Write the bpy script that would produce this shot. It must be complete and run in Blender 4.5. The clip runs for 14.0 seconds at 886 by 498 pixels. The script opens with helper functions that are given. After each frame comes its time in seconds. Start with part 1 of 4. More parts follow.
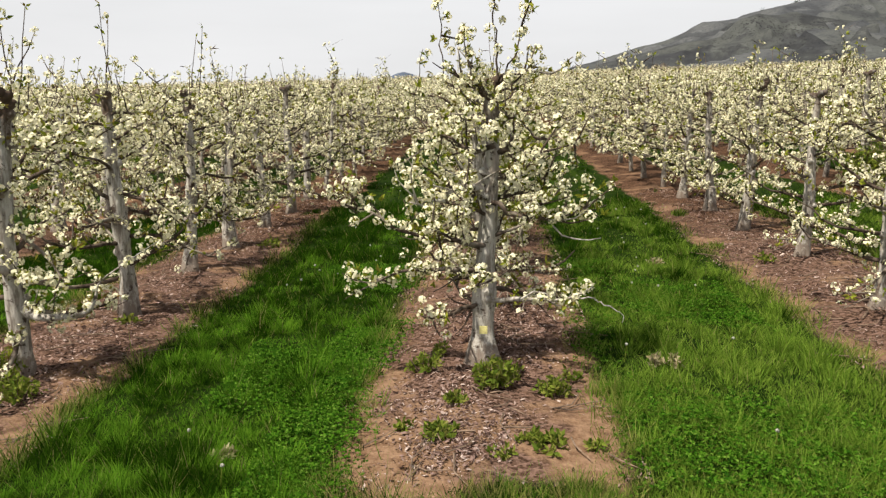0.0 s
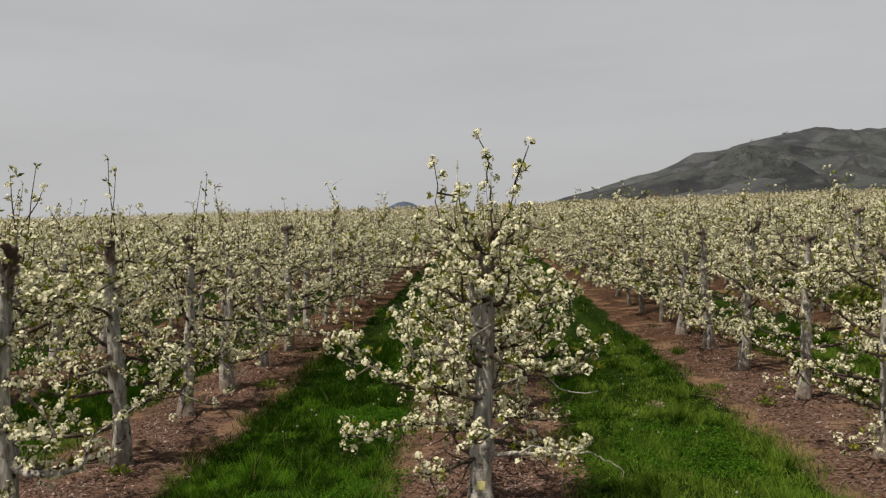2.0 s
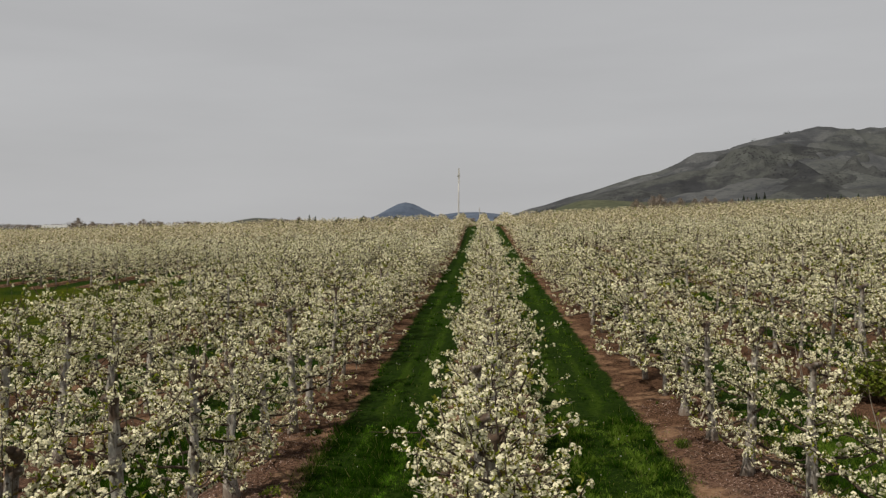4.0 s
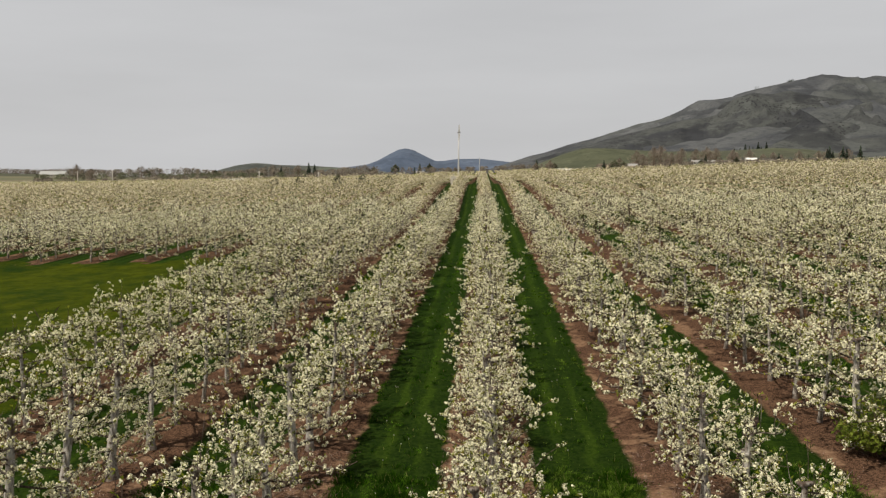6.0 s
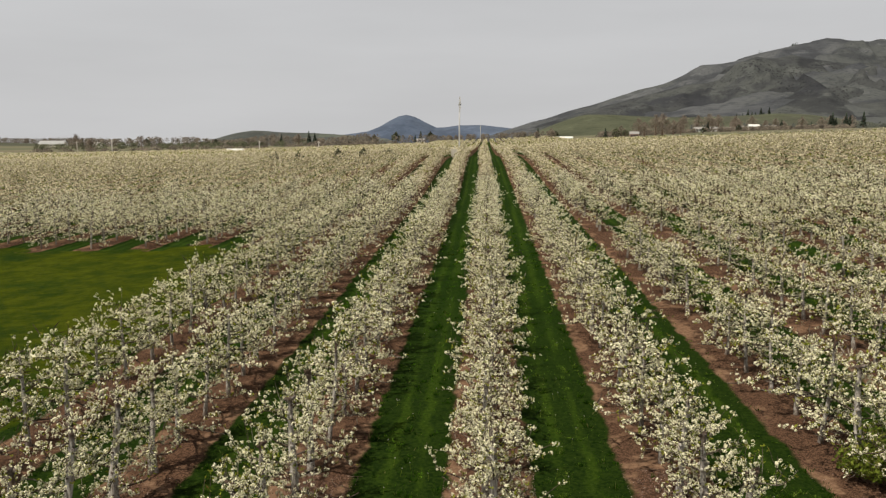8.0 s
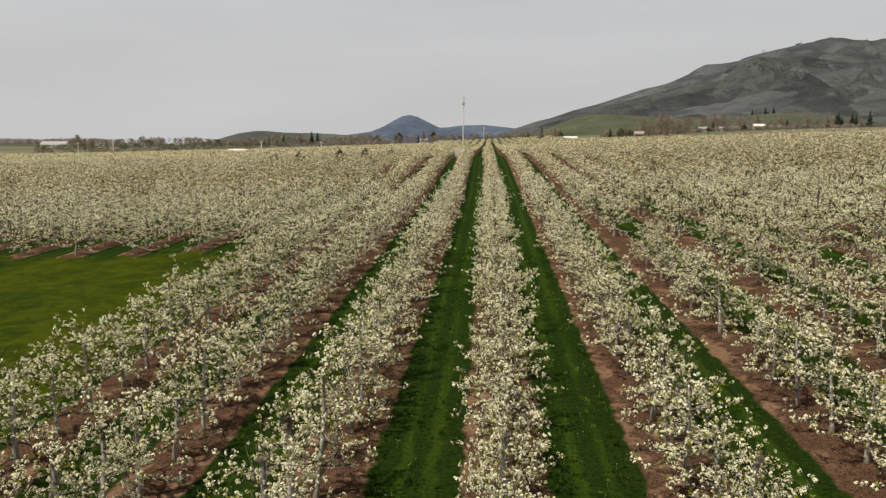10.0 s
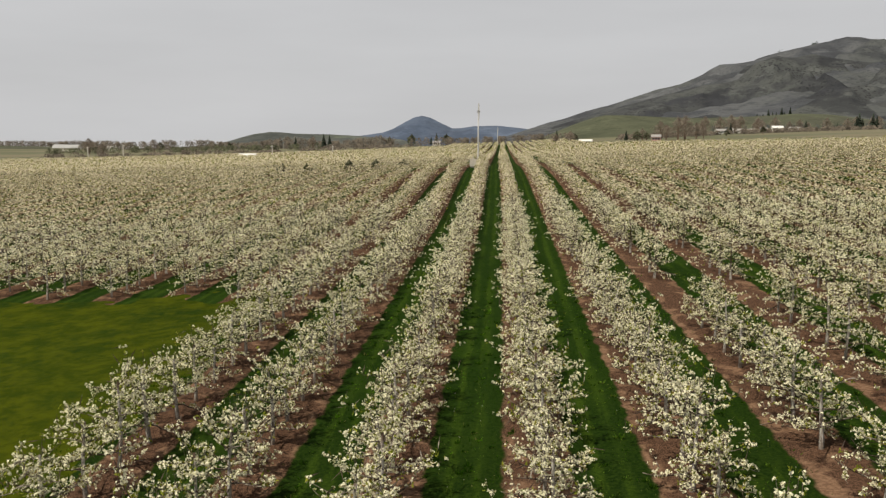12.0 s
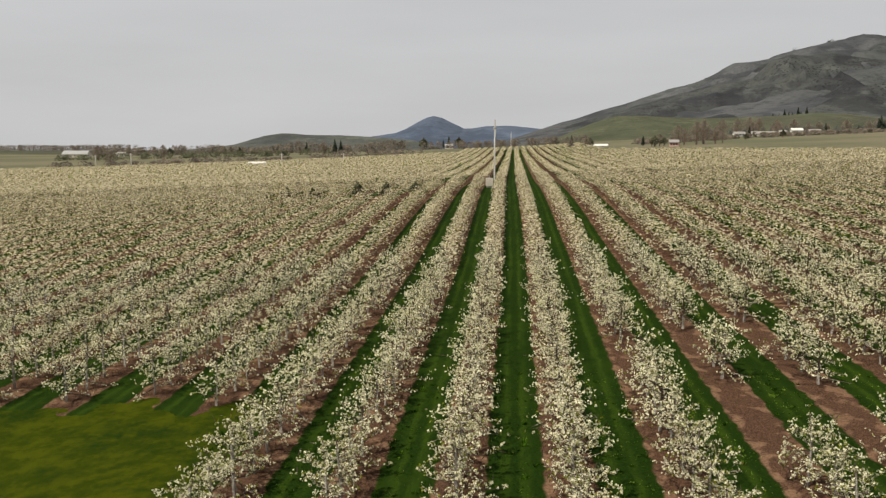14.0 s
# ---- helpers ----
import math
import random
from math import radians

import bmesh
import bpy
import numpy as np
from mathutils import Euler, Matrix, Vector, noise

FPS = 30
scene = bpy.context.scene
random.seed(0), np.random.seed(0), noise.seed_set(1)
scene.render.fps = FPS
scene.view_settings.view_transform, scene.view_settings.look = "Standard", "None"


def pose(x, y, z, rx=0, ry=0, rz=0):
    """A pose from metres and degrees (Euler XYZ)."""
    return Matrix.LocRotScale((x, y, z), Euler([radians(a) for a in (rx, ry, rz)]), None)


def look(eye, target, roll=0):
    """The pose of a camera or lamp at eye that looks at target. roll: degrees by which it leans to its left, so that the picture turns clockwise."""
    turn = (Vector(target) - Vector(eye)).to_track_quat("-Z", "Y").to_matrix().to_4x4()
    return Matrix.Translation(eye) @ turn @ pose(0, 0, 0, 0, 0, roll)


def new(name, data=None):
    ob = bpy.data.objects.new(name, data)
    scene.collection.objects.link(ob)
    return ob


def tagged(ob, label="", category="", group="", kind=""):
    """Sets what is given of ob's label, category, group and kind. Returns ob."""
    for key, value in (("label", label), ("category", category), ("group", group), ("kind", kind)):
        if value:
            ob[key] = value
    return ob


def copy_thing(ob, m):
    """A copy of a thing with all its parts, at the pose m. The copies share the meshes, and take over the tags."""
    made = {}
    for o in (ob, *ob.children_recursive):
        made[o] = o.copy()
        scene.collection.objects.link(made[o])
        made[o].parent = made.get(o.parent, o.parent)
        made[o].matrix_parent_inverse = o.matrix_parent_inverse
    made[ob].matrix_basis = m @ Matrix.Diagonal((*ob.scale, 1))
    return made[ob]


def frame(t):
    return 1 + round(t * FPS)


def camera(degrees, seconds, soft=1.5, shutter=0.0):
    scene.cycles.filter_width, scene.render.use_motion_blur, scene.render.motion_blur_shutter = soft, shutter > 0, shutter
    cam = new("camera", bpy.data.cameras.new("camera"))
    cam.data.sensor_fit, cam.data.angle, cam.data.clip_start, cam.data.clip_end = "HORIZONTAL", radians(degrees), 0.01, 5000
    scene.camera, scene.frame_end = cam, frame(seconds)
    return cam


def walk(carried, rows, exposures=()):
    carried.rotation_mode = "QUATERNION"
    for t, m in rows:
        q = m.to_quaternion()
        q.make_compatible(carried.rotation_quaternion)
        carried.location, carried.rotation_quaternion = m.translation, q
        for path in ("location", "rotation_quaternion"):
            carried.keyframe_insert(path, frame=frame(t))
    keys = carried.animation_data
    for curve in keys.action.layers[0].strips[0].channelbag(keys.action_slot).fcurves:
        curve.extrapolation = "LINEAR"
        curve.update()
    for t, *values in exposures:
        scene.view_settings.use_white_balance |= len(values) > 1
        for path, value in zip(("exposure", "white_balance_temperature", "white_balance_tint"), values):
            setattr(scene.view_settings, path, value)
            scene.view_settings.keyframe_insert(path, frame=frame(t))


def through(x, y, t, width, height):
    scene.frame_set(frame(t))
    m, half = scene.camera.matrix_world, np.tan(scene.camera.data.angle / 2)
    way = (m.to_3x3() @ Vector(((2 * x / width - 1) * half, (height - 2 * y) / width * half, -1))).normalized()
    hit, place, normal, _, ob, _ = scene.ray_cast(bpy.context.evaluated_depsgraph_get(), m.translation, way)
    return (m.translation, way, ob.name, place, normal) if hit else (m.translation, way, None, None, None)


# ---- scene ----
SPAN = 14.0
cam = camera(55.5, SPAN, soft=1.3)
PATH = [
    (0, (0.035, -7.148, 2.315), (-0.074, -5.183, 1.962), 0.5),
    (0.5, (0.028, -7.156, 2.367), (-0.082, -5.174, 2.118), 0.4),
    (1, (0.034, -7.171, 2.437), (-0.077, -5.179, 2.296), 0.4),
    (1.5, (0.053, -7.186, 2.496), (-0.06, -5.19, 2.442), 0.3),
    (2, (0.066, -7.18, 2.538), (-0.047, -5.184, 2.484), 0.3),
    (2.5, (0.085, -7.146, 2.66), (-0.03, -5.15, 2.607), 0.2),
    (3, (0.054, -7.119, 3.133), (-0.061, -5.123, 3.079), 0.2),
    (3.5, (0.03, -7.14, 3.71), (-0.086, -5.144, 3.658), 0.1),
    (4, (0.029, -7.114, 4.271), (-0.088, -5.118, 4.218), 0.1),
    (4.2, (0.031, -7.111, 4.505), (-0.086, -5.115, 4.451), 0.1),
    (6.3, (0.012, -7.015, 7.011), (-0.102, -5.031, 6.782), 0.5),
    (6.5, (0.045, -7.025, 7.283), (-0.07, -5.044, 7.028), 0.4),
    (7, (0.055, -6.98, 7.83), (-0.06, -5.0, 7.571), 0.3),
    (9.5, (-0.196, -4.654, 8.039), (-0.317, -2.675, 7.78), 0.2),
    (10, (-0.297, -3.231, 7.979), (-0.421, -1.251, 7.72), 0.2),
    (10.5, (-0.424, -1.678, 8.036), (-0.555, 0.301, 7.777), 0.2),
    (11, (-0.618, 0.023, 8.517), (-0.755, 2.002, 8.258), 0.2),
    (11.5, (-0.832, 1.88, 9.167), (-0.977, 3.858, 8.908), 0.1),
    (12, (-1.047, 3.946, 9.767), (-1.201, 5.923, 9.509), 0.1),
    (12.5, (-1.309, 6.151, 10.456), (-1.471, 8.128, 10.199), -0.0),
    (13, (-1.645, 8.515, 11.402), (-1.812, 10.491, 11.144), -0.0),
    (13.5, (-1.926, 10.983, 12.399), (-2.102, 12.959, 12.141), -0.1),
    (14, (-2.263, 13.549, 13.405), (-2.446, 15.523, 13.146), -0.2),
]
walk(cam, [(t, look(eye, target, roll)) for t, eye, target, roll in PATH],
     exposures=[(0.0, 0.56), (0.5, 0.34), (1.0, 0.10), (1.5, -0.12), (2.0, -0.21), (4.2, -0.32), (6.3, -0.03), (14.0, -0.03)])

# ---------------------------------------------------------------- light
SUN_EL, SUN_AZ = 60.0, -128.0     # azimuth of the sun from +y towards +x, degrees
world = bpy.data.worlds.new("thin_cloud")
scene.world = world
world.use_nodes = True
wn, wl = world.node_tree.nodes, world.node_tree.links
wn.clear()
sky = wn.new("ShaderNodeTexSky")
sky.sky_type = 'NISHITA'
sky.sun_disc = False
sky.sun_elevation = radians(SUN_EL)
sky.sun_rotation = radians(SUN_AZ)
sky.dust_density = 4.0
veil = wn.new("ShaderNodeMix")
veil.data_type = 'RGBA'
veil.inputs[0].default_value = 0.95
veil.inputs[7].default_value = (5.90, 5.90, 5.96, 1)
bg = wn.new("ShaderNodeBackground")
bg.inputs[1].default_value = 0.1
wo = wn.new("ShaderNodeOutputWorld")
wl.new(sky.outputs[0], veil.inputs[6])
where = wn.new("ShaderNodeTexCoord")
wisp = wn.new("ShaderNodeTexNoise")
wisp.inputs["Scale"].default_value = 2.6
wisp.inputs["Detail"].default_value = 5.0
tone = wn.new("ShaderNodeMapRange")
for i, v in ((1, 0.3), (2, 0.7), (3, 0.955), (4, 1.045)):
    tone.inputs[i].default_value = v
shade = wn.new("ShaderNodeVectorMath")
shade.operation = 'SCALE'
lie = wn.new("ShaderNodeMapping")
lie.inputs["Scale"].default_value = (1.0, 1.0, 6.0)
wl.new(where.outputs["Generated"], lie.inputs[0])
wl.new(lie.outputs[0], wisp.inputs["Vector"])
wl.new(wisp.outputs[0], tone.inputs[0])
wl.new(veil.outputs[2], shade.inputs[0])
# bright haze low down, a clearer and darker sky overhead
height = wn.new("ShaderNodeSeparateXYZ")
thin = wn.new("ShaderNodeMapRange")
thin.interpolation_type = 'SMOOTHSTEP'
for i, v in ((1, 0.22), (2, 1.0), (3, 1.0), (4, 0.15)):
    thin.inputs[i].default_value = v
both = wn.new("ShaderNodeMath")
both.operation = 'MULTIPLY'
wl.new(where.outputs["Generated"], height.inputs[0])
wl.new(height.outputs[2], thin.inputs[0])
wl.new(tone.outputs[0], both.inputs[0])
wl.new(thin.outputs[0], both.inputs[1])
wl.new(both.outputs[0], shade.inputs["Scale"])
wl.new(shade.outputs[0], bg.inputs[0])
wl.new(bg.outputs[0], wo.inputs[0])

sun = new("sun", bpy.data.lights.new("sun", "SUN"))
sun.data.energy = 4.7
sun.data.angle = radians(1.5)
sun.data.color = (1.0, 0.908, 0.762)
_az, _el = radians(SUN_AZ), radians(SUN_EL)
sun.matrix_world = look((0, 0, 60), Vector((0, 0, 60)) - 10 * Vector((math.sin(_az) * math.cos(_el), math.cos(_az) * math.cos(_el), math.sin(_el))))

# ---------------------------------------------------------------- materials


class Nodes:
    """Short hand for building one node material."""

    def __init__(self, name):
        self.mat = bpy.data.materials.new(name)
        self.mat.use_nodes = True
        self.t = self.mat.node_tree
        self.t.nodes.clear()
        self.out = self.t.nodes.new("ShaderNodeOutputMaterial")

    def put(self, kind, **sockets):
        n = self.t.nodes.new(kind)
        for k, v in sockets.items():
            self.set(n, k, v)
        return n

    def set(self, n, k, v):
        s = n.inputs[int(k[1:])] if k[0] == "i" and k[1:].isdigit() else n.inputs[k.replace("_", " ")]
        if isinstance(v, bpy.types.NodeSocket):
            self.t.links.new(v, s)
        elif isinstance(v, (tuple, list)) and len(v) == 3 and s.type == 'RGBA':
            s.default_value = (*v, 1)
        else:
            s.default_value = v

    def math(self, op, a, b=0.0, c=0.0):
        n = self.put("ShaderNodeMath", i0=a, i1=b, i2=c)
        n.operation = op
        return n.outputs[0]

    def noise(self, vec, scale, detail=4.0, rough=0.55):
        n = self.put("ShaderNodeTexNoise", Scale=scale, Detail=detail, Roughness=rough)
        self.t.links.new(vec, n.inputs["Vector"])
        return n.outputs[0]

    def step(self, v, lo, hi):
        n = self.put("ShaderNodeMapRange", i0=v, i1=lo, i2=hi)
        n.interpolation_type = 'SMOOTHSTEP'
        return n.outputs[0]

    def mix(self, f, a, b):
        n = self.t.nodes.new("ShaderNodeMix")
        n.data_type = 'RGBA'
        for i, v in ((0, f), (6, a), (7, b)):
            self.set(n, "i%d" % i, v)
        return n.outputs[2]

    def bump(self, height, strength=0.4, dist=0.02):
        return self.put("ShaderNodeBump", Strength=strength, Distance=dist, Height=height).outputs[0]

    def surface(self, color, rough=0.8, normal=None, spec=0.3):
        n = self.put("ShaderNodeBsdfPrincipled", Base_Color=color, Roughness=rough)
        n.inputs["Specular IOR Level"].default_value = spec
        if normal:
            self.t.links.new(normal, n.inputs["Normal"])
        self.t.links.new(n.outputs[0], self.out.inputs[0])
        return self.mat

    def coords(self):
        return self.put("ShaderNodeTexCoord").outputs["Object"]

    def thin(self, color, through, share=0.35):
        """A leaf or petal: part of the light passes through it."""
        a = self.put("ShaderNodeBsdfDiffuse", Color=color)
        b = self.put("ShaderNodeBsdfTranslucent", Color=through)
        m = self.put("ShaderNodeMixShader", i0=share, i1=a.outputs[0], i2=b.outputs[0])
        self.t.links.new(m.outputs[0], self.out.inputs[0])
        return self.mat

    def island(self):
        return self.put("ShaderNodeNewGeometry").outputs["Random Per Island"]


def plain(name, color, rough=0.7, var=0.15, scale=6.0, metal=0.0):
    n = Nodes(name)
    k = n.noise(n.coords(), scale)
    dark = tuple(c * (1 - 2 * var) for c in color)
    light = tuple(min(1, c * (1 + 2 * var)) for c in color)
    m = n.surface(n.mix(n.step(k, 0.3, 0.7), dark, light), rough)
    m.node_tree.nodes["Principled BSDF"].inputs["Metallic"].default_value = metal
    return m


def petal_material(name, a, b):
    n = Nodes(name)
    r = n.island()
    c = n.mix(r, a, b)
    return n.thin(c, c, 0.22)


def leaf_material(name, a, b, c, share=0.35):
    n = Nodes(name)
    r = n.island()
    col = n.mix(n.step(r, 0.0, 0.6), a, b)
    col = n.mix(n.step(r, 0.7, 1.0), col, c)
    return n.thin(col, col, share)


def bark_material():
    n = Nodes("limewashed_bark")
    p = n.coords()
    sep = n.put("ShaderNodeSeparateXYZ", i0=p)
    streak = n.put("ShaderNodeMapping", Scale=(14, 14, 3.0))
    n.t.links.new(p, streak.inputs[0])
    a = n.noise(streak.outputs[0], 1.6, 6, 0.65)
    b = n.noise(p, 5.0, 3)
    knot = n.noise(p, 11.0, 4, 0.7)
    col = n.mix(n.step(a, 0.36, 0.58), (0.20, 0.175, 0.15), (0.47, 0.45, 0.415))
    col = n.mix(n.step(b, 0.52, 0.70), col, (0.34, 0.30, 0.265))
    col = n.mix(n.step(knot, 0.56, 0.64), col, (0.075, 0.055, 0.045))
    flake = n.step(n.math('ADD', sep.outputs[2], n.math('MULTIPLY', knot, 1.1)), 0.62, 0.80)
    col = n.mix(n.math('MULTIPLY', n.math('SUBTRACT', 1.0, flake), 0.8), col, (0.17, 0.13, 0.105))
    top = n.step(n.math('ADD', sep.outputs[2], n.math('MULTIPLY', b, 1.2)), 2.55, 3.0)
    col = n.mix(top, col, (0.085, 0.06, 0.045))
    return n.surface(col, 0.9, n.bump(n.math('ADD', a, knot), 0.9, 0.015), 0.15)


def branch_material():
    n = Nodes("branch_bark")
    p = n.coords()
    a = n.noise(p, 22.0, 4, 0.6)
    b = n.noise(p, 2.2, 3)
    col = n.mix(n.step(a, 0.35, 0.65), (0.036, 0.026, 0.020), (0.115, 0.088, 0.070))
    col = n.mix(n.step(b, 0.52, 0.64), col, (0.27, 0.24, 0.20))
    return n.surface(col, 0.9, n.bump(a, 0.6, 0.006), 0.15)


def ground_material():
    n = Nodes("orchard_ground")
    p = n.coords()
    sep = n.put("ShaderNodeSeparateXYZ", i0=p)
    x, y = sep.outputs[0], sep.outputs[1]
    edge = n.math('SUBTRACT', n.noise(p, 1.1, 5, 0.6), 0.5)
    wide = n.noise(p, 0.23, 3)
    fine = n.noise(p, 9.0, 5, 0.65)
    grain = n.noise(p, 55.0, 3, 0.7)
    bear = n.math('ADD', n.math('MULTIPLY', n.math('MAXIMUM', n.math('SUBTRACT', y, 10.0), 0.0), 0.0085),
                  n.math('MULTIPLY', n.math('MINIMUM', n.math('MAXIMUM', n.math('SUBTRACT', y, 95.0), 0.0), 95.0), 0.008))
    u = n.math('ABSOLUTE', n.math('SUBTRACT', n.math('FLOORED_MODULO', n.math('ADD', n.math('ADD', x, bear), 2.1), 4.2), 2.1))
    def wave(fy, fx, size):
        return n.math('MULTIPLY', n.math('SINE', n.math('ADD', n.math('MULTIPLY', y, fy), n.math('MULTIPLY', x, fx))), size)

    u = n.math('ADD', n.math('ADD', u, n.math('MULTIPLY', edge, 0.46)), n.math('ADD', wave(2.3, 1.0, 0.035), wave(5.1, -2.0, 0.025)))
    strip = n.math('SUBTRACT', 1.0, n.step(u, 0.90, 1.06))
    front = n.step(n.math('SUBTRACT', n.math('ADD', y, n.math('MULTIPLY', edge, 0.3)), wave(0.0, 3.0, 0.15)), -2.56, -2.36)
    open_l = n.math('MULTIPLY', n.math('LESS_THAN', n.math('ADD', x, n.math('MULTIPLY', edge, 2.0)), -14.2), n.math('LESS_THAN', n.math('ADD', n.math('ADD', y, n.math('MULTIPLY', edge, 4.0)), n.math('MULTIPLY', n.math('SUBTRACT', wide, 0.5), 12.0)), 53.0))
    right = n.math('MULTIPLY', n.math('GREATER_THAN', x, 43.0), n.math('ADD', n.math('MULTIPLY', n.math('SUBTRACT', x, 43.0), 3.0), 155.0))
    left = n.math('MULTIPLY', n.math('LESS_THAN', x, -37.0), n.math('ADD', n.math('MULTIPLY', n.math('MAXIMUM', n.math('SUBTRACT', -50.0, x), 0.0), 0.55), 86.0))
    inside = n.math('LESS_THAN', n.math('ADD', y, n.math('ADD', right, left)), 612.0)
    soil = n.math('MULTIPLY', n.math('MULTIPLY', strip, front), n.math('MULTIPLY', n.math('SUBTRACT', 1.0, open_l), inside))
    # soil: sandy crust, bark litter and old leaves
    crumbs = n.put("ShaderNodeTexVoronoi", Scale=34.0, Randomness=1.0)
    n.t.links.new(p, crumbs.inputs["Vector"])
    crumb = n.put("ShaderNodeSeparateXYZ", i0=crumbs.outputs["Color"]).outputs[0]
    litter = n.step(n.math('ADD', n.noise(p, 0.9, 4, 0.6), n.math('SUBTRACT', n.math('MULTIPLY', n.step(y, -1.2, 0.8), 0.10), n.math('MULTIPLY', n.step(u, 0.35, 0.85), 0.09))), 0.44, 0.54)
    earth = n.mix(n.step(fine, 0.3, 0.7), (0.138, 0.081, 0.050), (0.258, 0.166, 0.109))
    earth = n.mix(n.step(grain, 0.55, 0.75), earth, (0.31, 0.22, 0.15))
    bits = n.mix(n.step(crumb, 0.1, 0.9), (0.030, 0.017, 0.012), (0.185, 0.118, 0.096))
    bits = n.mix(n.step(fine, 0.45, 0.75), bits, (0.105, 0.060, 0.044))
    # litter and earth turn darker and browner up the field
    dark_bits = n.mix(n.step(crumb, 0.1, 0.9), (0.022, 0.012, 0.008), (0.120, 0.068, 0.044))
    bits = n.mix(n.step(y, 3.0, 11.0), bits, dark_bits)
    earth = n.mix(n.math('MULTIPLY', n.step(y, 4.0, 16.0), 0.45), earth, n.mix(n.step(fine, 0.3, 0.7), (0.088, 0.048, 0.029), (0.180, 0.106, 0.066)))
    dirt = n.mix(n.math('MULTIPLY', litter, 0.9), earth, bits)
    # sward, its green darkened for shade between blades and along the lanes
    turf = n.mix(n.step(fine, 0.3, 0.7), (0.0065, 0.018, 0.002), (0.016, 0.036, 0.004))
    wheel = n.math('MULTIPLY', n.step(u, 1.35, 1.6), n.math('SUBTRACT', 1.0, n.step(u, 1.62, 1.9)))
    turf = n.mix(n.math('MULTIPLY', n.math('MULTIPLY', wheel, n.math('SUBTRACT', 1.0, open_l)), n.step(wide, 0.3, 0.7)), turf, (0.024, 0.048, 0.0055))
    turf = n.mix(n.step(wide, 0.5, 0.75), turf, (0.018, 0.038, 0.004))
    rank = n.math('ADD', n.math('MULTIPLY', n.noise(p, 0.11, 5, 0.7), 0.7), n.math('MULTIPLY', n.noise(p, 1.7, 4, 0.7), 0.3))
    turf = n.mix(n.math('MULTIPLY', open_l, n.step(rank, 0.34, 0.54)), turf, n.mix(n.step(n.noise(p, 0.8, 5, 0.75), 0.38, 0.62), (0.027, 0.041, 0.002), (0.053, 0.065, 0.003)))
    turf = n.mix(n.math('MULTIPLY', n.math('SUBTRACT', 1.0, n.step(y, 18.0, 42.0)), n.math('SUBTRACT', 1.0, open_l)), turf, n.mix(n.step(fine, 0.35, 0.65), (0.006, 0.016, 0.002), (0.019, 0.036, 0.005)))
    long = n.put("ShaderNodeMapping", Scale=(1.3, 0.09, 1.0))
    n.t.links.new(p, long.inputs[0])
    track = n.math('MULTIPLY', n.step(u, 1.50, 1.68), n.math('SUBTRACT', 1.0, n.step(u, 1.80, 2.0)))
    track = n.math('MULTIPLY', track, n.math('MULTIPLY', n.step(n.noise(long.outputs[0], 1.0, 5, 0.65), 0.40, 0.60), n.step(y, 5.0, 14.0)))
    turf = n.mix(n.math('MULTIPLY', n.math('MULTIPLY', track, n.math('SUBTRACT', 1.0, open_l)), 0.7), turf, n.mix(n.step(fine, 0.35, 0.65), (0.021, 0.044, 0.004), (0.040, 0.069, 0.007)))
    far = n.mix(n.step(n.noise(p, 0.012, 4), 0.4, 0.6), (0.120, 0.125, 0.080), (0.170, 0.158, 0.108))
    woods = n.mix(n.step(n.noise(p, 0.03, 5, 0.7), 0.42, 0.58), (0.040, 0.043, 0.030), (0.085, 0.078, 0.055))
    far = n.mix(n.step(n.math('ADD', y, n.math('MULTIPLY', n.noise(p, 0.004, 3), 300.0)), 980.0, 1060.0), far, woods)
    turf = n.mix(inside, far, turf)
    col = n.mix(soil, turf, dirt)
    h = n.math('ADD', n.math('MULTIPLY', crumbs.outputs["Distance"], 0.5), fine)
    return n.surface(col, 0.95, n.bump(h, 0.7, 0.03), 0.02)


def hill_material(name, a, b, c, scale, trees=0.5):
    """Scrub and grass in patches, stretched along the slope, with dots of darker trees."""
    n = Nodes(name)
    p = n.coords()
    k = n.noise(p, scale, 8, 0.62)
    m = n.noise(p, scale * 0.3, 6, 0.65)
    f = n.noise(p, scale * 7, 4, 0.7)
    col = n.mix(n.step(k, 0.40, 0.60), a, b)
    col = n.mix(n.step(m, 0.50, 0.60), col, c)
    stretched = n.put("ShaderNodeMapping", Scale=(1.0, 0.5, 3.0), Rotation=(0.0, 0.25, 0.0))
    n.t.links.new(p, stretched.inputs[0])
    band = n.noise(stretched.outputs[0], scale * 1.6, 6, 0.65)
    col = n.mix(n.math('MULTIPLY', n.step(band, 0.54, 0.64), 0.6), col, tuple(v * 1.35 for v in b))
    col = n.mix(n.math('MULTIPLY', n.step(n.noise(stretched.outputs[0], scale * 0.9, 7, 0.7), 0.50, 0.60), 0.7), col, tuple(v * 0.72 for v in a))
    dots = n.put("ShaderNodeTexVoronoi", Scale=scale * 14, Randomness=1.0)
    n.t.links.new(p, dots.inputs["Vector"])
    grove = n.math('MULTIPLY', n.step(dots.outputs["Distance"], 0.42, 0.22), n.step(n.noise(p, scale * 0.8, 5, 0.7), 0.46, 0.58))
    col = n.mix(n.math('MULTIPLY', grove, trees), col, tuple(v * 0.5 for v in a))
    col = n.mix(n.math('MULTIPLY', n.step(f, 0.48, 0.66), 0.35), col, tuple(v * 0.6 for v in a))
    return n.surface(col, 0.95, n.bump(k, 0.2, 8.0), 0.05)


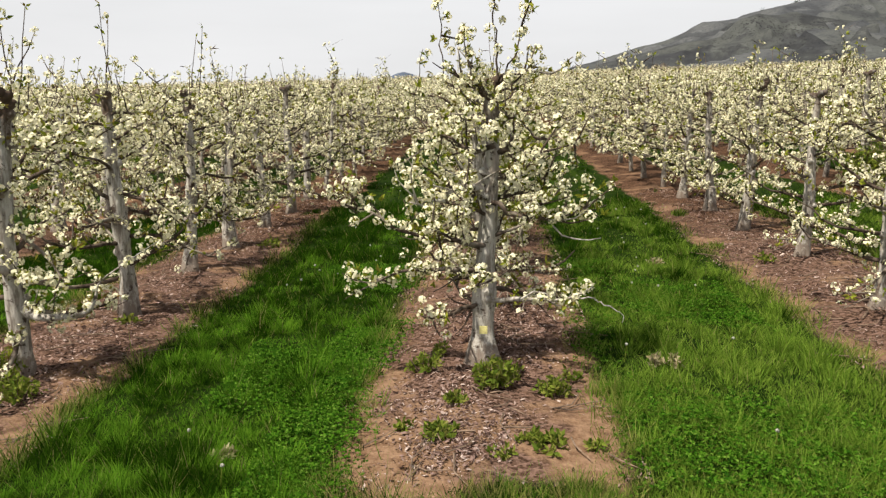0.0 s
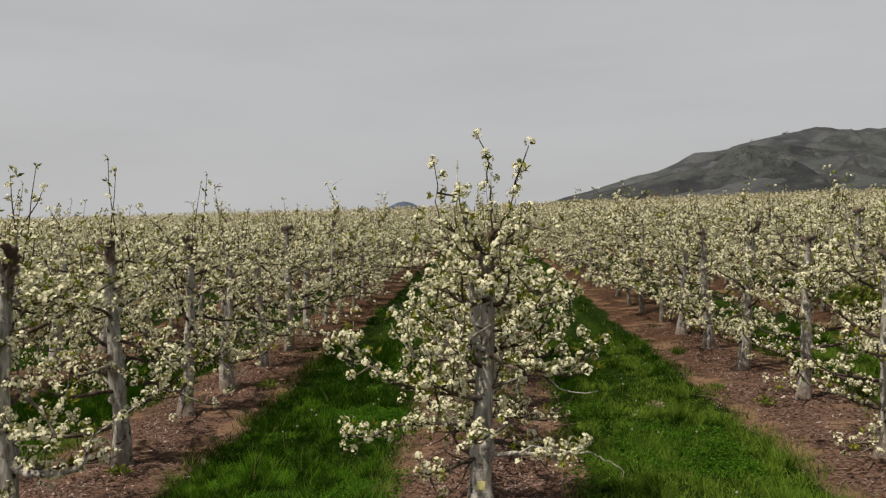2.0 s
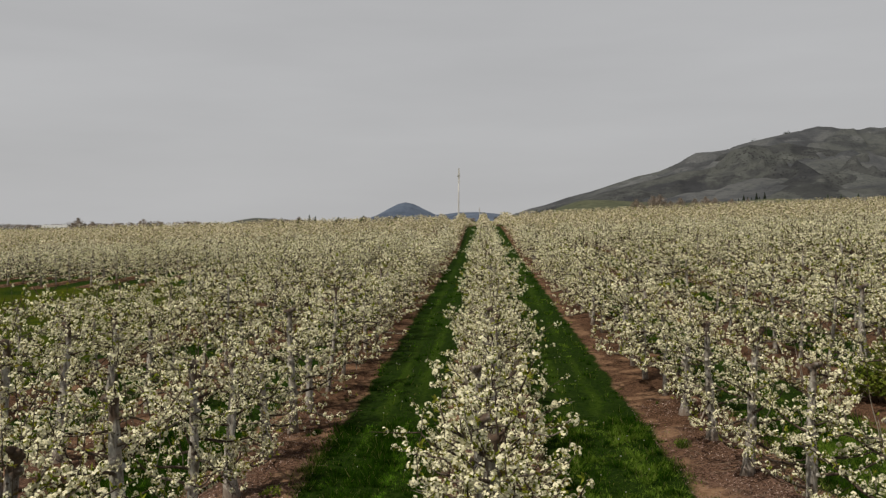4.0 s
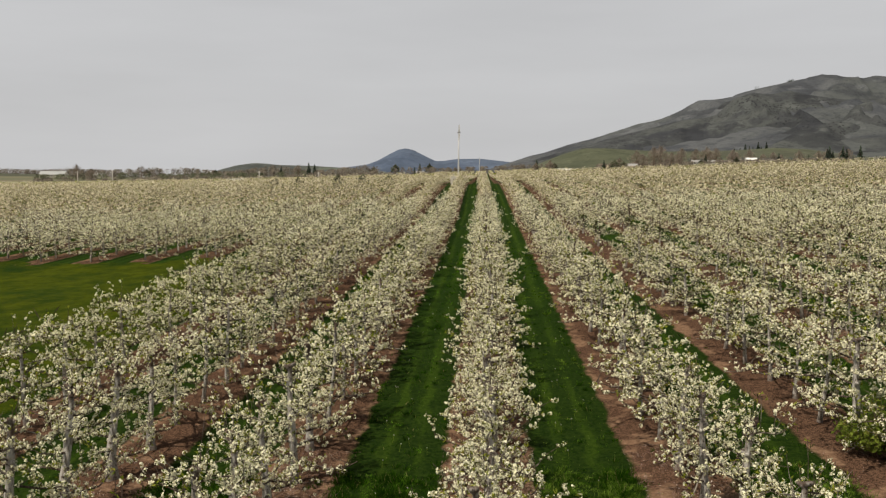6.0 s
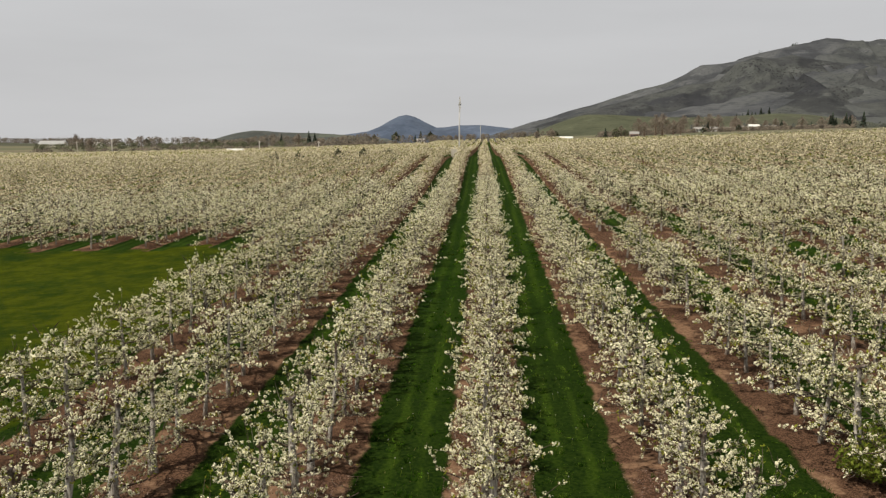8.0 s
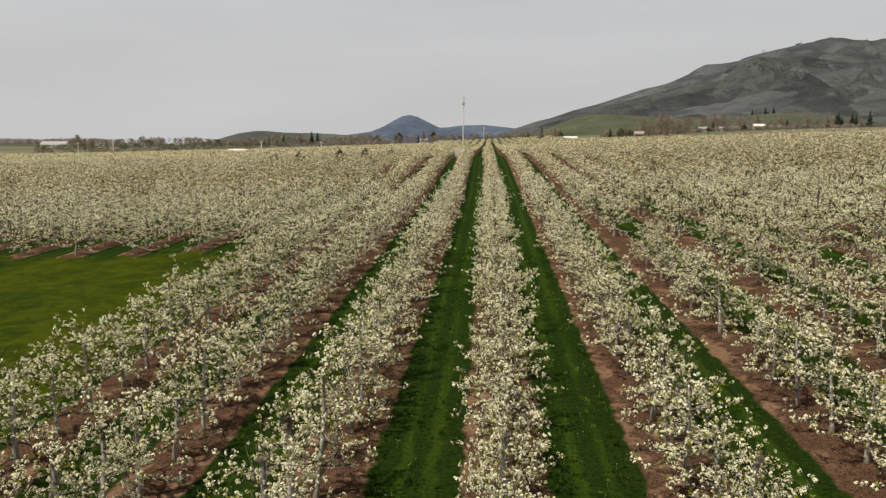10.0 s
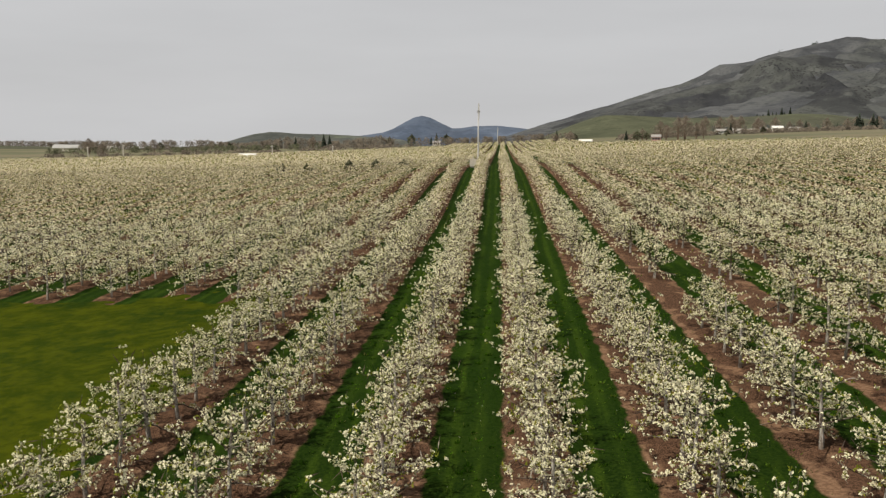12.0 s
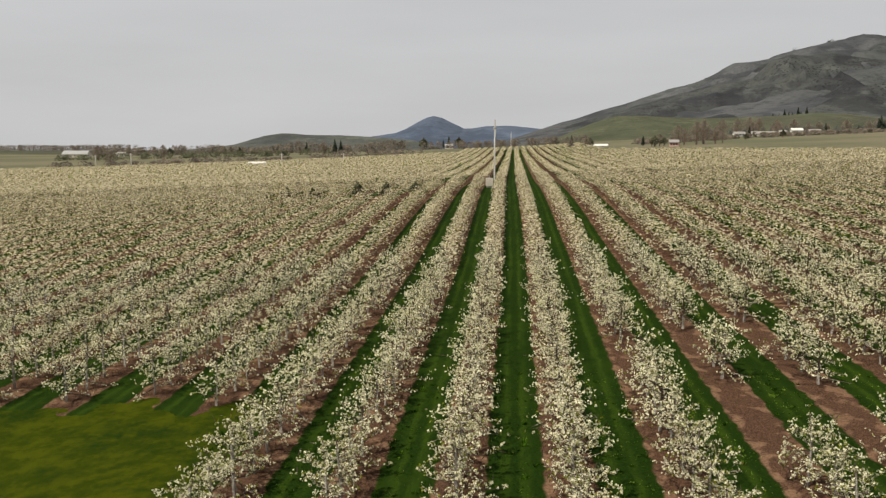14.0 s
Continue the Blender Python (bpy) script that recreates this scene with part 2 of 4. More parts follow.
M_TRUNK = bark_material()
M_BRANCH = branch_material()
M_PETAL = petal_material("pear_petals", (0.805, 0.775, 0.550), (0.885, 0.855, 0.660))
M_LEAF = leaf_material("young_pear_leaves", (0.080, 0.115, 0.013), (0.29, 0.325, 0.042), (0.20, 0.135, 0.045))


# darker copy of the petals: twigs and distance toning are in the colour
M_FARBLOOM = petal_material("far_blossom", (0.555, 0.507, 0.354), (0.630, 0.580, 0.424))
M_GROUND = ground_material()


def grass_material():
    n = Nodes("grass_blades")
    p = n.coords()
    r = n.island()
    wide = n.noise(p, 0.55, 3, 0.6)
    x = n.put("ShaderNodeSeparateXYZ", i0=p).outputs[0]
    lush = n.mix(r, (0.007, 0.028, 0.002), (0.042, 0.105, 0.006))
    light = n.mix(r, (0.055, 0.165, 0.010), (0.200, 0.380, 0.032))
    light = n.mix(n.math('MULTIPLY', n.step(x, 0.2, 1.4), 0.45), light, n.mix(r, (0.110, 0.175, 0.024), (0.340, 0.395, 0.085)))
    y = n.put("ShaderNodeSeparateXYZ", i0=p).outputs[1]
    # sun put into the colour: paler right lane and headland, darker up the lanes
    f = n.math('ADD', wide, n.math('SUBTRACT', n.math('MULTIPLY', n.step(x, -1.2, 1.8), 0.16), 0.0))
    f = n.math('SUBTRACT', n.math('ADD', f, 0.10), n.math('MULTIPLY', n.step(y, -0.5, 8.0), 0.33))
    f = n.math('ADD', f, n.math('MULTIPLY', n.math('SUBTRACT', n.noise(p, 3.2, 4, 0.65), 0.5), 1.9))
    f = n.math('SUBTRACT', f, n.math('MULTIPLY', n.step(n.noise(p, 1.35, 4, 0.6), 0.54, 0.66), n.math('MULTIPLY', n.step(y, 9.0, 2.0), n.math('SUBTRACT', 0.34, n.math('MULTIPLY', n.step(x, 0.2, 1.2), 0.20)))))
    # near part of the right lane painted sunnier still
    f = n.math('ADD', f, n.math('MULTIPLY', n.math('MULTIPLY', n.step(x, 0.6, 2.0), n.step(y, 5.0, -1.5)), 0.11))
    bear = n.math('ADD', n.math('MULTIPLY', n.math('MAXIMUM', n.math('SUBTRACT', y, 10.0), 0.0), 0.0085),
                  n.math('MULTIPLY', n.math('MINIMUM', n.math('MAXIMUM', n.math('SUBTRACT', y, 95.0), 0.0), 95.0), 0.008))
    lane = n.math('ABSOLUTE', n.math('SUBTRACT', n.math('FLOORED_MODULO', n.math('ADD', x, bear), 4.2), 2.1))
    long = n.put("ShaderNodeMapping", Scale=(1.6, 0.22, 1.0))
    n.t.links.new(p, long.inputs[0])
    worn = n.math('MULTIPLY', n.step(n.math('ABSOLUTE', n.math('SUBTRACT', lane, 0.42)), 0.30, 0.06), n.step(n.noise(long.outputs[0], 1.0, 4, 0.6), 0.38, 0.62))
    f = n.math('ADD', f, n.math('MULTIPLY', worn, n.math('MULTIPLY', n.step(y, 0.0, 9.0), 0.34)))
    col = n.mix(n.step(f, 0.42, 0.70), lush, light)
    fringe = n.math('MULTIPLY', n.step(n.math('ADD', lane, n.math('MULTIPLY', wide, 0.3)), 1.08, 1.30), n.step(y, 12.0, 3.0))
    col = n.mix(n.math('MULTIPLY', fringe, n.step(r, 0.35, 0.8)), col, (0.30, 0.29, 0.095))
    col = n.mix(n.step(r, 0.93, 1.0), col, (0.27, 0.25, 0.10))
    return n.thin(col, col, 0.45)


M_GRASS = grass_material()
M_WEED = leaf_material("weed_leaves", (0.085, 0.135, 0.020), (0.185, 0.235, 0.038), (0.26, 0.26, 0.07), 0.35)
# bluish air haze is tinted into both slopes, more on the mountain
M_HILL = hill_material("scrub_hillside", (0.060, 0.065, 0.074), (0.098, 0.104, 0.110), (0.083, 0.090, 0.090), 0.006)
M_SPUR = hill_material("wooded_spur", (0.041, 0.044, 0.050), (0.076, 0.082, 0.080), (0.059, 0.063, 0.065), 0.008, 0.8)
# blue-grey haze of distance is mixed into the butte's wood colours
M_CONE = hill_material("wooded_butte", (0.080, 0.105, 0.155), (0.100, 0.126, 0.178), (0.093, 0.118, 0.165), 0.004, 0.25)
M_LOWHILL = hill_material("low_wooded_hills", (0.07, 0.078, 0.075), (0.10, 0.108, 0.10), (0.11, 0.125, 0.10), 0.008)
M_MEADOW = hill_material("meadow_slope", (0.072, 0.080, 0.052), (0.090, 0.098, 0.063), (0.075, 0.078, 0.058), 0.01)
M_WHITE = plain("white_painted_metal", (0.74, 0.74, 0.72), 0.45, 0.04)
M_TOWER = plain("weathered_white_paint", (0.56, 0.56, 0.55), 0.5, 0.05)
M_STEEL = plain("galvanised_steel", (0.55, 0.56, 0.56), 0.4, 0.08, 3.0, 0.6)
M_POLEWOOD = plain("weathered_pole_wood", (0.62, 0.59, 0.55), 0.85, 0.12)
M_ROOF = plain("grey_roof", (0.30, 0.29, 0.28), 0.7, 0.1)
M_PINK = plain("pink_render", (0.55, 0.34, 0.29), 0.8, 0.06)
M_CREAM = plain("cream_siding", (0.66, 0.62, 0.54), 0.8, 0.06)
M_GLASS = plain("dark_window", (0.05, 0.06, 0.07), 0.15, 0.05)
M_BARETREE = plain("bare_twigs", (0.235, 0.195, 0.16), 0.95, 0.2, 0.4)
M_HEDGE = plain("leafless_hedge", (0.120, 0.102, 0.080), 0.95, 0.3, 0.25)
M_CONIFER = plain("conifer_needles", (0.045, 0.06, 0.042), 0.95, 0.25, 0.5)
M_OLIVE = plain("spring_foliage", (0.078, 0.084, 0.048), 0.95, 0.25, 0.3)
M_TAG = plain("faded_yellow_tag", (0.72, 0.66, 0.28), 0.6, 0.1, 30)
M_TWIG = plain("dead_twigs", (0.16, 0.115, 0.085), 0.95, 0.25, 12)
M_CLOVER = leaf_material("clover_leaves", (0.022, 0.080, 0.007), (0.075, 0.190, 0.014), (0.16, 0.29, 0.04), 0.35)
M_FLUFF = petal_material("seed_fluff", (0.42, 0.42, 0.36), (0.58, 0.58, 0.52))
M_STRAW = leaf_material("pale_dead_leaves", (0.30, 0.25, 0.14), (0.46, 0.41, 0.27), (0.22, 0.24, 0.08), 0.3)
M_CHIP = leaf_material("bark_litter", (0.040, 0.024, 0.020), (0.235, 0.160, 0.140), (0.46, 0.375, 0.345), 0.02)

# ---------------------------------------------------------------- mesh tools
def make_mesh(name, verts, tris, mat, smooth=False):
    """A mesh from arrays of corners and triangles."""
    me = bpy.data.meshes.new(name)
    verts = np.asarray(verts, np.float32).reshape(-1, 3)
    tris = np.asarray(tris, np.int32).reshape(-1, 3)
    me.vertices.add(len(verts))
    me.vertices.foreach_set("co", verts.ravel())
    me.loops.add(tris.size)
    me.loops.foreach_set("vertex_index", tris.ravel())
    me.polygons.add(len(tris))
    me.polygons.foreach_set("loop_start", np.arange(0, tris.size, 3, dtype=np.int32))
    me.polygons.foreach_set("use_smooth", np.full(len(tris), smooth))
    me.materials.append(mat)
    me.update(calc_edges=True)
    return me


class Soup:
    """Gathers triangles."""

    def __init__(self):
        self.v, self.f, self.n = [], [], 0

    def add(self, v, f):
        v = np.asarray(v, float).reshape(-1, 3)
        self.v.append(v)
        self.f.append(np.asarray(f, int).reshape(-1, 3) + self.n)
        self.n += len(v)

    def arrays(self):
        if not self.v:
            return np.zeros((0, 3)), np.zeros((0, 3), int)
        return np.concatenate(self.v), np.concatenate(self.f)

    def mesh(self, name, mat, smooth=False):
        return make_mesh(name, *self.arrays(), mat, smooth)

    def tube(self, pts, radii, sides=6, cap=True):
        pts = np.asarray(pts, float)
        radii = np.asarray(radii, float)
        d = np.gradient(pts, axis=0)
        d /= np.linalg.norm(d, axis=1)[:, None] + 1e-9
        ref = np.array([0.0, 1, 0]) if abs(d[0][2]) > 0.6 else np.array([0.0, 0, 1])
        a = np.cross(d, ref)
        a /= np.linalg.norm(a, axis=1)[:, None] + 1e-9
        b = np.cross(d, a)
        th = np.arange(sides) * 2 * np.pi / sides
        ring = pts[:, None] + radii[:, None, None] * (np.cos(th)[None, :, None] * a[:, None] + np.sin(th)[None, :, None] * b[:, None])
        f = []
        for i in range(len(pts) - 1):
            for j in range(sides):
                k = (j + 1) % sides
                f += [(i * sides + j, i * sides + k, (i + 1) * sides + k), (i * sides + j, (i + 1) * sides + k, (i + 1) * sides + j)]
        v = ring.reshape(-1, 3)
        if cap:
            last = (len(pts) - 1) * sides
            v = np.vstack([v, pts[-1] + d[-1] * radii[-1] * 0.4])
            f += [(last + j, last + (j + 1) % sides, len(v) - 1) for j in range(sides)]
        self.add(v, f)

    def box(self, x0, x1, y0, y1, z0, z1):
        v = [(x, y, z) for x in (x0, x1) for y in (y0, y1) for z in (z0, z1)]
        q = [(0, 1, 3, 2), (4, 6, 7, 5), (0, 4, 5, 1), (2, 3, 7, 6), (0, 2, 6, 4), (1, 5, 7, 3)]
        self.add(v, [t for a, b, c, d in q for t in ((a, b, c), (a, c, d))])


def part(name, soup, mat, parent, label="", smooth=False):
    ob = new(name, soup.mesh(name, mat, smooth))
    ob.parent = parent
    if label:
        ob["label"] = label
    return ob


def frames_for(normals, r):
    """Two directions across each normal, turned by chance."""
    n = normals / (np.linalg.norm(normals, axis=1)[:, None] + 1e-9)
    ref = r.normal(size=n.shape)
    a = np.cross(n, ref)
    a /= np.linalg.norm(a, axis=1)[:, None] + 1e-9
    return n, a, np.cross(n, a)


def discs(centres, normals, radius, sides, cup, r):
    """Small cupped flowers or flat clumps: a fan of `sides` triangles each."""
    n, a, b = frames_for(normals, r)
    m = len(centres)
    rad = radius * r.uniform(0.8, 1.2, m)
    th = np.arange(sides) * 2 * np.pi / sides
    rim = centres[:, None] + rad[:, None, None] * (np.cos(th)[None, :, None] * a[:, None] + np.sin(th)[None, :, None] * b[:, None]) + (cup * rad)[:, None, None] * n[:, None]
    if sides <= 4:
        v = rim.reshape(-1, 3)
        base = np.arange(m)[:, None] * sides
        f = [np.hstack([base, base + i, base + i + 1]) for i in range(1, sides - 1)]
    else:
        v = np.concatenate([rim, centres[:, None]], 1).reshape(-1, 3)
        base = np.arange(m)[:, None] * (sides + 1)
        f = [np.hstack([base + sides, base + i, base + (i + 1) % sides]) for i in range(sides)]
    return v, np.stack(f, 1).reshape(-1, 3)


def leaflets(centres, ways, length, width, r):
    """Pointed leaves of two triangles, folded a little along the rib."""
    n, a, b = frames_for(ways, r)
    m = len(centres)
    ln = length * r.uniform(0.7, 1.25, m)[:, None]
    mid = centres + n * ln * 0.45
    v = np.stack([centres, mid + a * width + b * width * 0.3, centres + n * ln, mid - a * width + b * width * 0.3], 1).reshape(-1, 3)
    base = np.arange(m)[:, None] * 4
    return v, np.stack([np.hstack([base, base + 1, base + 2]), np.hstack([base, base + 2, base + 3])], 1).reshape(-1, 3)


def past(y, start, soft):
    """How far y lies past start, bending gently."""
    return (np.sqrt((y - start) ** 2 + soft ** 2) + (y - start)) / 2


def slope_y(y):
    """The lie of the land up the field: a gentle climb, a steeper bank, a brow, a flat, and a last rise."""
    return 0.021 * (past(y, 12.0, 10.0) - 1.81) + 0.034 * past(y, 95.0, 14.0) - 0.030 * past(y, 132.0, 16.0) - 0.045 * past(y, 168.0, 10.0) + 0.020 * past(y, 216.0, 20.0) + 0.014 * past(y, 420.0, 40.0)


def ground_z(x, y):
    """Height of the land: it climbs ahead and to the right, and falls away into the valley far off."""
    x, y = np.asarray(x, float), np.asarray(y, float)
    yy = np.where(y > 600, 600 + 50 * np.tanh((y - 600) / 50.0), y)
    ease = 0.045 - 0.010 * np.clip((y - 15.0) / 40.0, 0, 1)          # less cross fall on the left higher up
    side = np.where(x > 0, 0.045 * 300 * np.tanh(x / 300), ease * 210 * np.tanh(x / 210))
    return side + slope_y(yy) + 0.0045 * np.clip(yy - 215, 0, 330) * np.clip(x / 70, 0, 1) - 0.012 * past(y, 850.0, 120.0)


def drift(y):
    """The rows bear slightly to the left further up the field, most of all on the bank."""
    y = np.asarray(y, float)
    return 0.015 - 0.0085 * past(y, 10.0, 6.0) - 0.008 * np.clip(y - 95.0, 0, 95.0)


def bumps(x, y):
    """Low unevenness of the orchard floor."""
    u = np.abs((x - drift(y) + 2.1) % 4.2 - 2.1)
    lump = 0.022 * np.sin(1.7 * x + 0.6 * y) * np.sin(1.3 * y - 0.4 * x) + 0.014 * np.sin(4.1 * y + 2.2 * x) * np.sin(3.3 * x)
    return lump + 0.05 * np.exp(-(u / 0.6) ** 2) * (y > -2.5)


# ---------------------------------------------------------------- the land
def axis(lo, hi, fine, reach, first, grow):
    out, s = [], first
    p = hi
    while p < reach:
        p += s
        s *= grow
        out.append(p)
    neg, s, p = [], first, lo
    while p > -reach:
        p -= s
        s *= grow
        neg.append(p)
    return np.array(neg[::-1] + list(np.arange(lo, hi + 1e-6, fine)) + out)


gx, gy = axis(-9, 9, 0.36, 4600, 0.45, 1.17), axis(-7, 20, 0.36, 4600, 0.45, 1.11)
GX, GY = np.meshgrid(gx, gy, indexing="ij")
near = np.clip((60 - np.hypot(GX, GY - 15)) / 25, 0, 1)
GZ = ground_z(GX, GY) + bumps(GX, GY) * near
idx = np.arange(GX.size).reshape(GX.shape)
a, b, c, d = idx[:-1, :-1], idx[1:, :-1], idx[1:, 1:], idx[:-1, 1:]
tri = np.stack([np.stack([a, b, c], -1), np.stack([a, c, d], -1)], -2).reshape(-1, 3)
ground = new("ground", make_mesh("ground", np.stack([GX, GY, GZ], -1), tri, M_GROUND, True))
tagged(ground, "grassy orchard floor with bare brown soil strips", "ground", kind="structure")


def land(x, y):
    return float(ground_z(x, y) + bumps(np.float64(x), np.float64(y)) * np.clip((60 - np.hypot(x, y - 15)) / 25, 0, 1))


# ---------------------------------------------------------------- pear trees
def pear(seed, height=2.45, spread=0.95, clusters=380, shoots=7, detail=2, shaped=(), petals=1, petal_size=0.078):
    """Soups of one pruned pear tree: trunk, its limbs one by one, and the blossom and leaves of each limb.
    shaped: limbs given by hand, each a row of points (x, y, z) and its first radius."""
    r = np.random.default_rng(seed)
    trunk, limbs = Soup(), []
    lean = r.normal(0, 0.035, 2)
    zs = np.linspace(-0.06, height, (3, 6, 11, 16)[detail])
    cx = lean[0] * zs + 0.03 * np.sin(zs * 2.3 + r.uniform(0, 6))
    cy = lean[1] * zs + 0.03 * np.sin(zs * 1.9 + r.uniform(0, 6))
    rad = 0.085 - 0.040 * np.clip(zs / height, 0, 1) + 0.018 * np.exp(-np.clip(zs, 0, 9) / 0.10)
    rad = rad * r.uniform(0.88, 1.14, len(zs)) * r.uniform(0.85, 1.1) * (0.8 if detail < 2 else 1.0)
    cx -= cx[1]
    cy -= cy[1]
    if detail < 2:
        trunk.tube(np.stack([cx, cy, zs], 1), rad, (3, 5)[detail])
    else:                                            # knotted and fluted, spreading at the root
        sides, rings = (11, 14)[detail - 2], (22, 34)[detail - 2]
        zz = np.linspace(-0.08, height, rings)
        th = np.arange(sides) * 2 * np.pi / sides
        Z, T = np.meshgrid(zz, th, indexing="ij")
        ph = r.uniform(0, 6.28, 4)
        R = 1 + 0.11 * np.sin(2 * T + ph[0] + 1.7 * Z) + 0.08 * np.sin(3 * T + ph[1] - 2.6 * Z) + 0.06 * np.sin(5 * T + ph[2] + 9 * Z)
        R += (0.30 + 0.35 * np.sin(4 * T + ph[3])) * np.exp(-np.clip(Z + 0.02, 0, 9) / 0.09)
        for _ in range(9):
            kt, kz = r.uniform(0, 6.28), r.uniform(0.15, height)
            dt = np.abs((T - kt + np.pi) % (2 * np.pi) - np.pi)
            R += r.uniform(-0.25, 0.5) * np.exp(-(dt / 0.5) ** 2 - ((Z - kz) / 0.06) ** 2)
        R *= np.interp(zz, zs, rad)[:, None] * 1.06
        v = np.stack([np.interp(zz, zs, cx)[:, None] + R * np.cos(T), np.interp(zz, zs, cy)[:, None] + R * np.sin(T), Z + 0.012 * np.sin(7 * T + 3 * Z)], -1).reshape(-1, 3)
        i, j = np.meshgrid(np.arange(rings - 1), np.arange(sides), indexing="ij")
        p0, p1 = i * sides + j, i * sides + (j + 1) % sides
        trunk.add(v, np.concatenate([np.stack([p0, p1, p1 + sides], -1).reshape(-1, 3), np.stack([p0, p1 + sides, p0 + sides], -1).reshape(-1, 3)]))

    def core(z):
        return np.array([np.interp(z, zs, cx), np.interp(z, zs, cy), z])

    if detail > 1:                                   # burls and pruning stubs
        for z in list(r.uniform(0.5, height, 9)) + [height - 0.05, height - 0.02]:
            th = r.uniform(0, 6.28)
            o = np.array([np.cos(th), np.sin(th), 0.5])
            c0 = core(z)
            trunk.tube([c0, c0 + o * 0.07, c0 + o * r.uniform(0.09, 0.13)], [0.05, 0.045, 0.03], 6)
    perch, out, own, tips = [], [], [], []           # where blossom sits, which way it looks and on which limb; tufts on shoot tips

    def seats(pts, each):
        for i in range(1, len(pts)):
            for _ in range(each):
                q = pts[i] + (pts[i - 1] - pts[i]) * r.uniform()
                o = r.normal(0, 1, 3)
                o[2] = abs(o[2]) * 0.7 + 0.1
                o /= np.linalg.norm(o)
                perch.append(q + o * r.uniform(0.02, 0.085 if detail > 1 else 0.15))
                out.append(o)
                own.append(len(limbs) - 1)

    def limb(wood, start, way, length, r0, droop, lift, main, steps, each, wander=0.16):
        pts, w = [np.array(start, float)], np.array(way, float)
        w /= np.linalg.norm(w)
        for i in range(steps):
            w = w + r.normal(0, wander, 3) + np.array([0, 0, lift * i / steps - droop * (1 - i / steps)])
            w /= np.linalg.norm(w)
            pts.append(pts[-1] + w * length / steps)
        pts = np.array(pts)
        if detail or main:
            wood.tube(pts if detail else pts[[0, -1]], np.linspace(r0, max(0.0035, r0 * 0.3), len(pts) if detail else 2), (3, 3, 5, 7)[detail] if main else (3, 3, 3, 4)[detail], detail > 1)
        seats(pts, each)
        return pts

    def twigs(wood, pts, count):
        for _ in range(count):
            j = r.integers(1, len(pts))
            w2 = pts[j] - pts[j - 1]
            w2 = w2 / np.linalg.norm(w2) + r.normal(0, 0.75, 3) + np.array([0, 0, 0.35])
            limb(wood, pts[j], w2, r.uniform(0.25, 0.62) if detail < 3 else r.uniform(0.2, 0.46), 0.010, 0.05, 0.25, False, (2, 2, 3, 4)[detail], (5, 7, 3, 2)[detail])

    for pts, r0, count in shaped:
        wood = Soup()
        limbs.append(wood)
        pts = np.array(pts, float)
        if count < -1:                               # a bare pale twig
            wood.tube(pts, np.linspace(r0, 0.004, len(pts)), 5)
            continue
        fine = np.linspace(0, len(pts) - 1, 4 * len(pts) - 3)
        pts = np.stack([np.interp(fine, np.arange(len(pts)), pts[:, i]) for i in range(3)], 1) + r.normal(0, 0.012, (len(fine), 3))
        wood.tube(pts, np.linspace(r0, min(0.006, r0 * 0.4), len(pts)), 7)
        if count >= 0:
            seats(pts[2:], 2 if count > 2 else 1)
        twigs(wood, pts, max(0, count))
    nl = 19 if not shaped else 14
    low = 0.68 if detail == 3 else 1.0
    th0 = r.uniform(0, 6.28)
    for i in range(nl):
        wood = Soup()
        limbs.append(wood)
        f = (i + r.uniform(0, 0.6)) / nl
        z = 0.42 + f * (height - 0.47) * low
        th = th0 + i * 2.4 + r.normal(0, 0.3)
        reach = spread * (1.15 - 0.55 * f) * r.uniform(0.72, 1.15)
        w = (np.cos(th), np.sin(th), r.uniform(-0.22, 0.4) if f < 0.3 else r.uniform(0.05, 0.6))
        pts = limb(wood, core(z), w, reach, (0.034, 0.032, 0.027, 0.024)[detail] * (1.15 - 0.55 * f), 0.10, 0.28, True, (3, 4, 6, 6)[detail], (4, 4, 2, 2)[detail])
        twigs(wood, pts, (4, 2, 5, 6)[detail])
    for i in range(shoots):                          # upright water shoots above the cut top
        wood = Soup() if detail > 1 else limbs[i % len(limbs)]
        if detail > 1:
            limbs.append(wood)
        th = r.uniform(0, 6.28)
        s = core(height - r.uniform(0.0, 0.45)) + np.array([np.cos(th), np.sin(th), 0]) * r.uniform(0.0, 0.25)
        w = np.array([np.cos(th) * 0.14, np.sin(th) * 0.14, 1.0])
        n0 = len(perch)
        pts = limb(wood, s, w, r.uniform(0.3, 0.95) if detail < 3 else r.uniform(0.3, 0.5), 0.0065, 0.0, 0.1, True, 3, 2, 0.06)
        if r.random() < 0.7:
            del perch[n0 + 2:], out[n0 + 2:], own[n0 + 2:]
        tips.append((pts[-1], len(limbs) - 1))
    perch, out, own = np.array(perch), np.array(out), np.array(own)
    if detail < 2:
        q = r.permutation(len(perch))[:(55, 85)[detail]]
        w = r.normal(0, 1, (len(q), 3)) - perch[q] * np.array([0.5, 0.5, 0.0]) + np.array([0, 0, 0.3])
        limbs[0].add(*leaflets(perch[q], w, 0.36, 0.016, r))
    if detail == 3:
        free = ((perch[:, 2] > 0.66) | (np.abs(perch[:, 0]) > 0.30)) & ((np.abs(perch[:, 0] - 0.03) > 0.13) | (perch[:, 1] > 0.05) | (perch[:, 2] > 1.75) | (r.random(len(perch)) < 0.3))
        perch, out, own = perch[free], out[free], own[free]
    pick = r.permutation(len(perch))
    if detail > 1:                                   # clusters keep a little apart
        kept = []
        for i in pick:
            if len(kept) < clusters and (not kept or np.min(np.sum((perch[kept] - perch[i]) ** 2, 1)) > (0.0027 if detail == 2 else 0.0040)):
                kept.append(i)
        pick = np.array(kept)
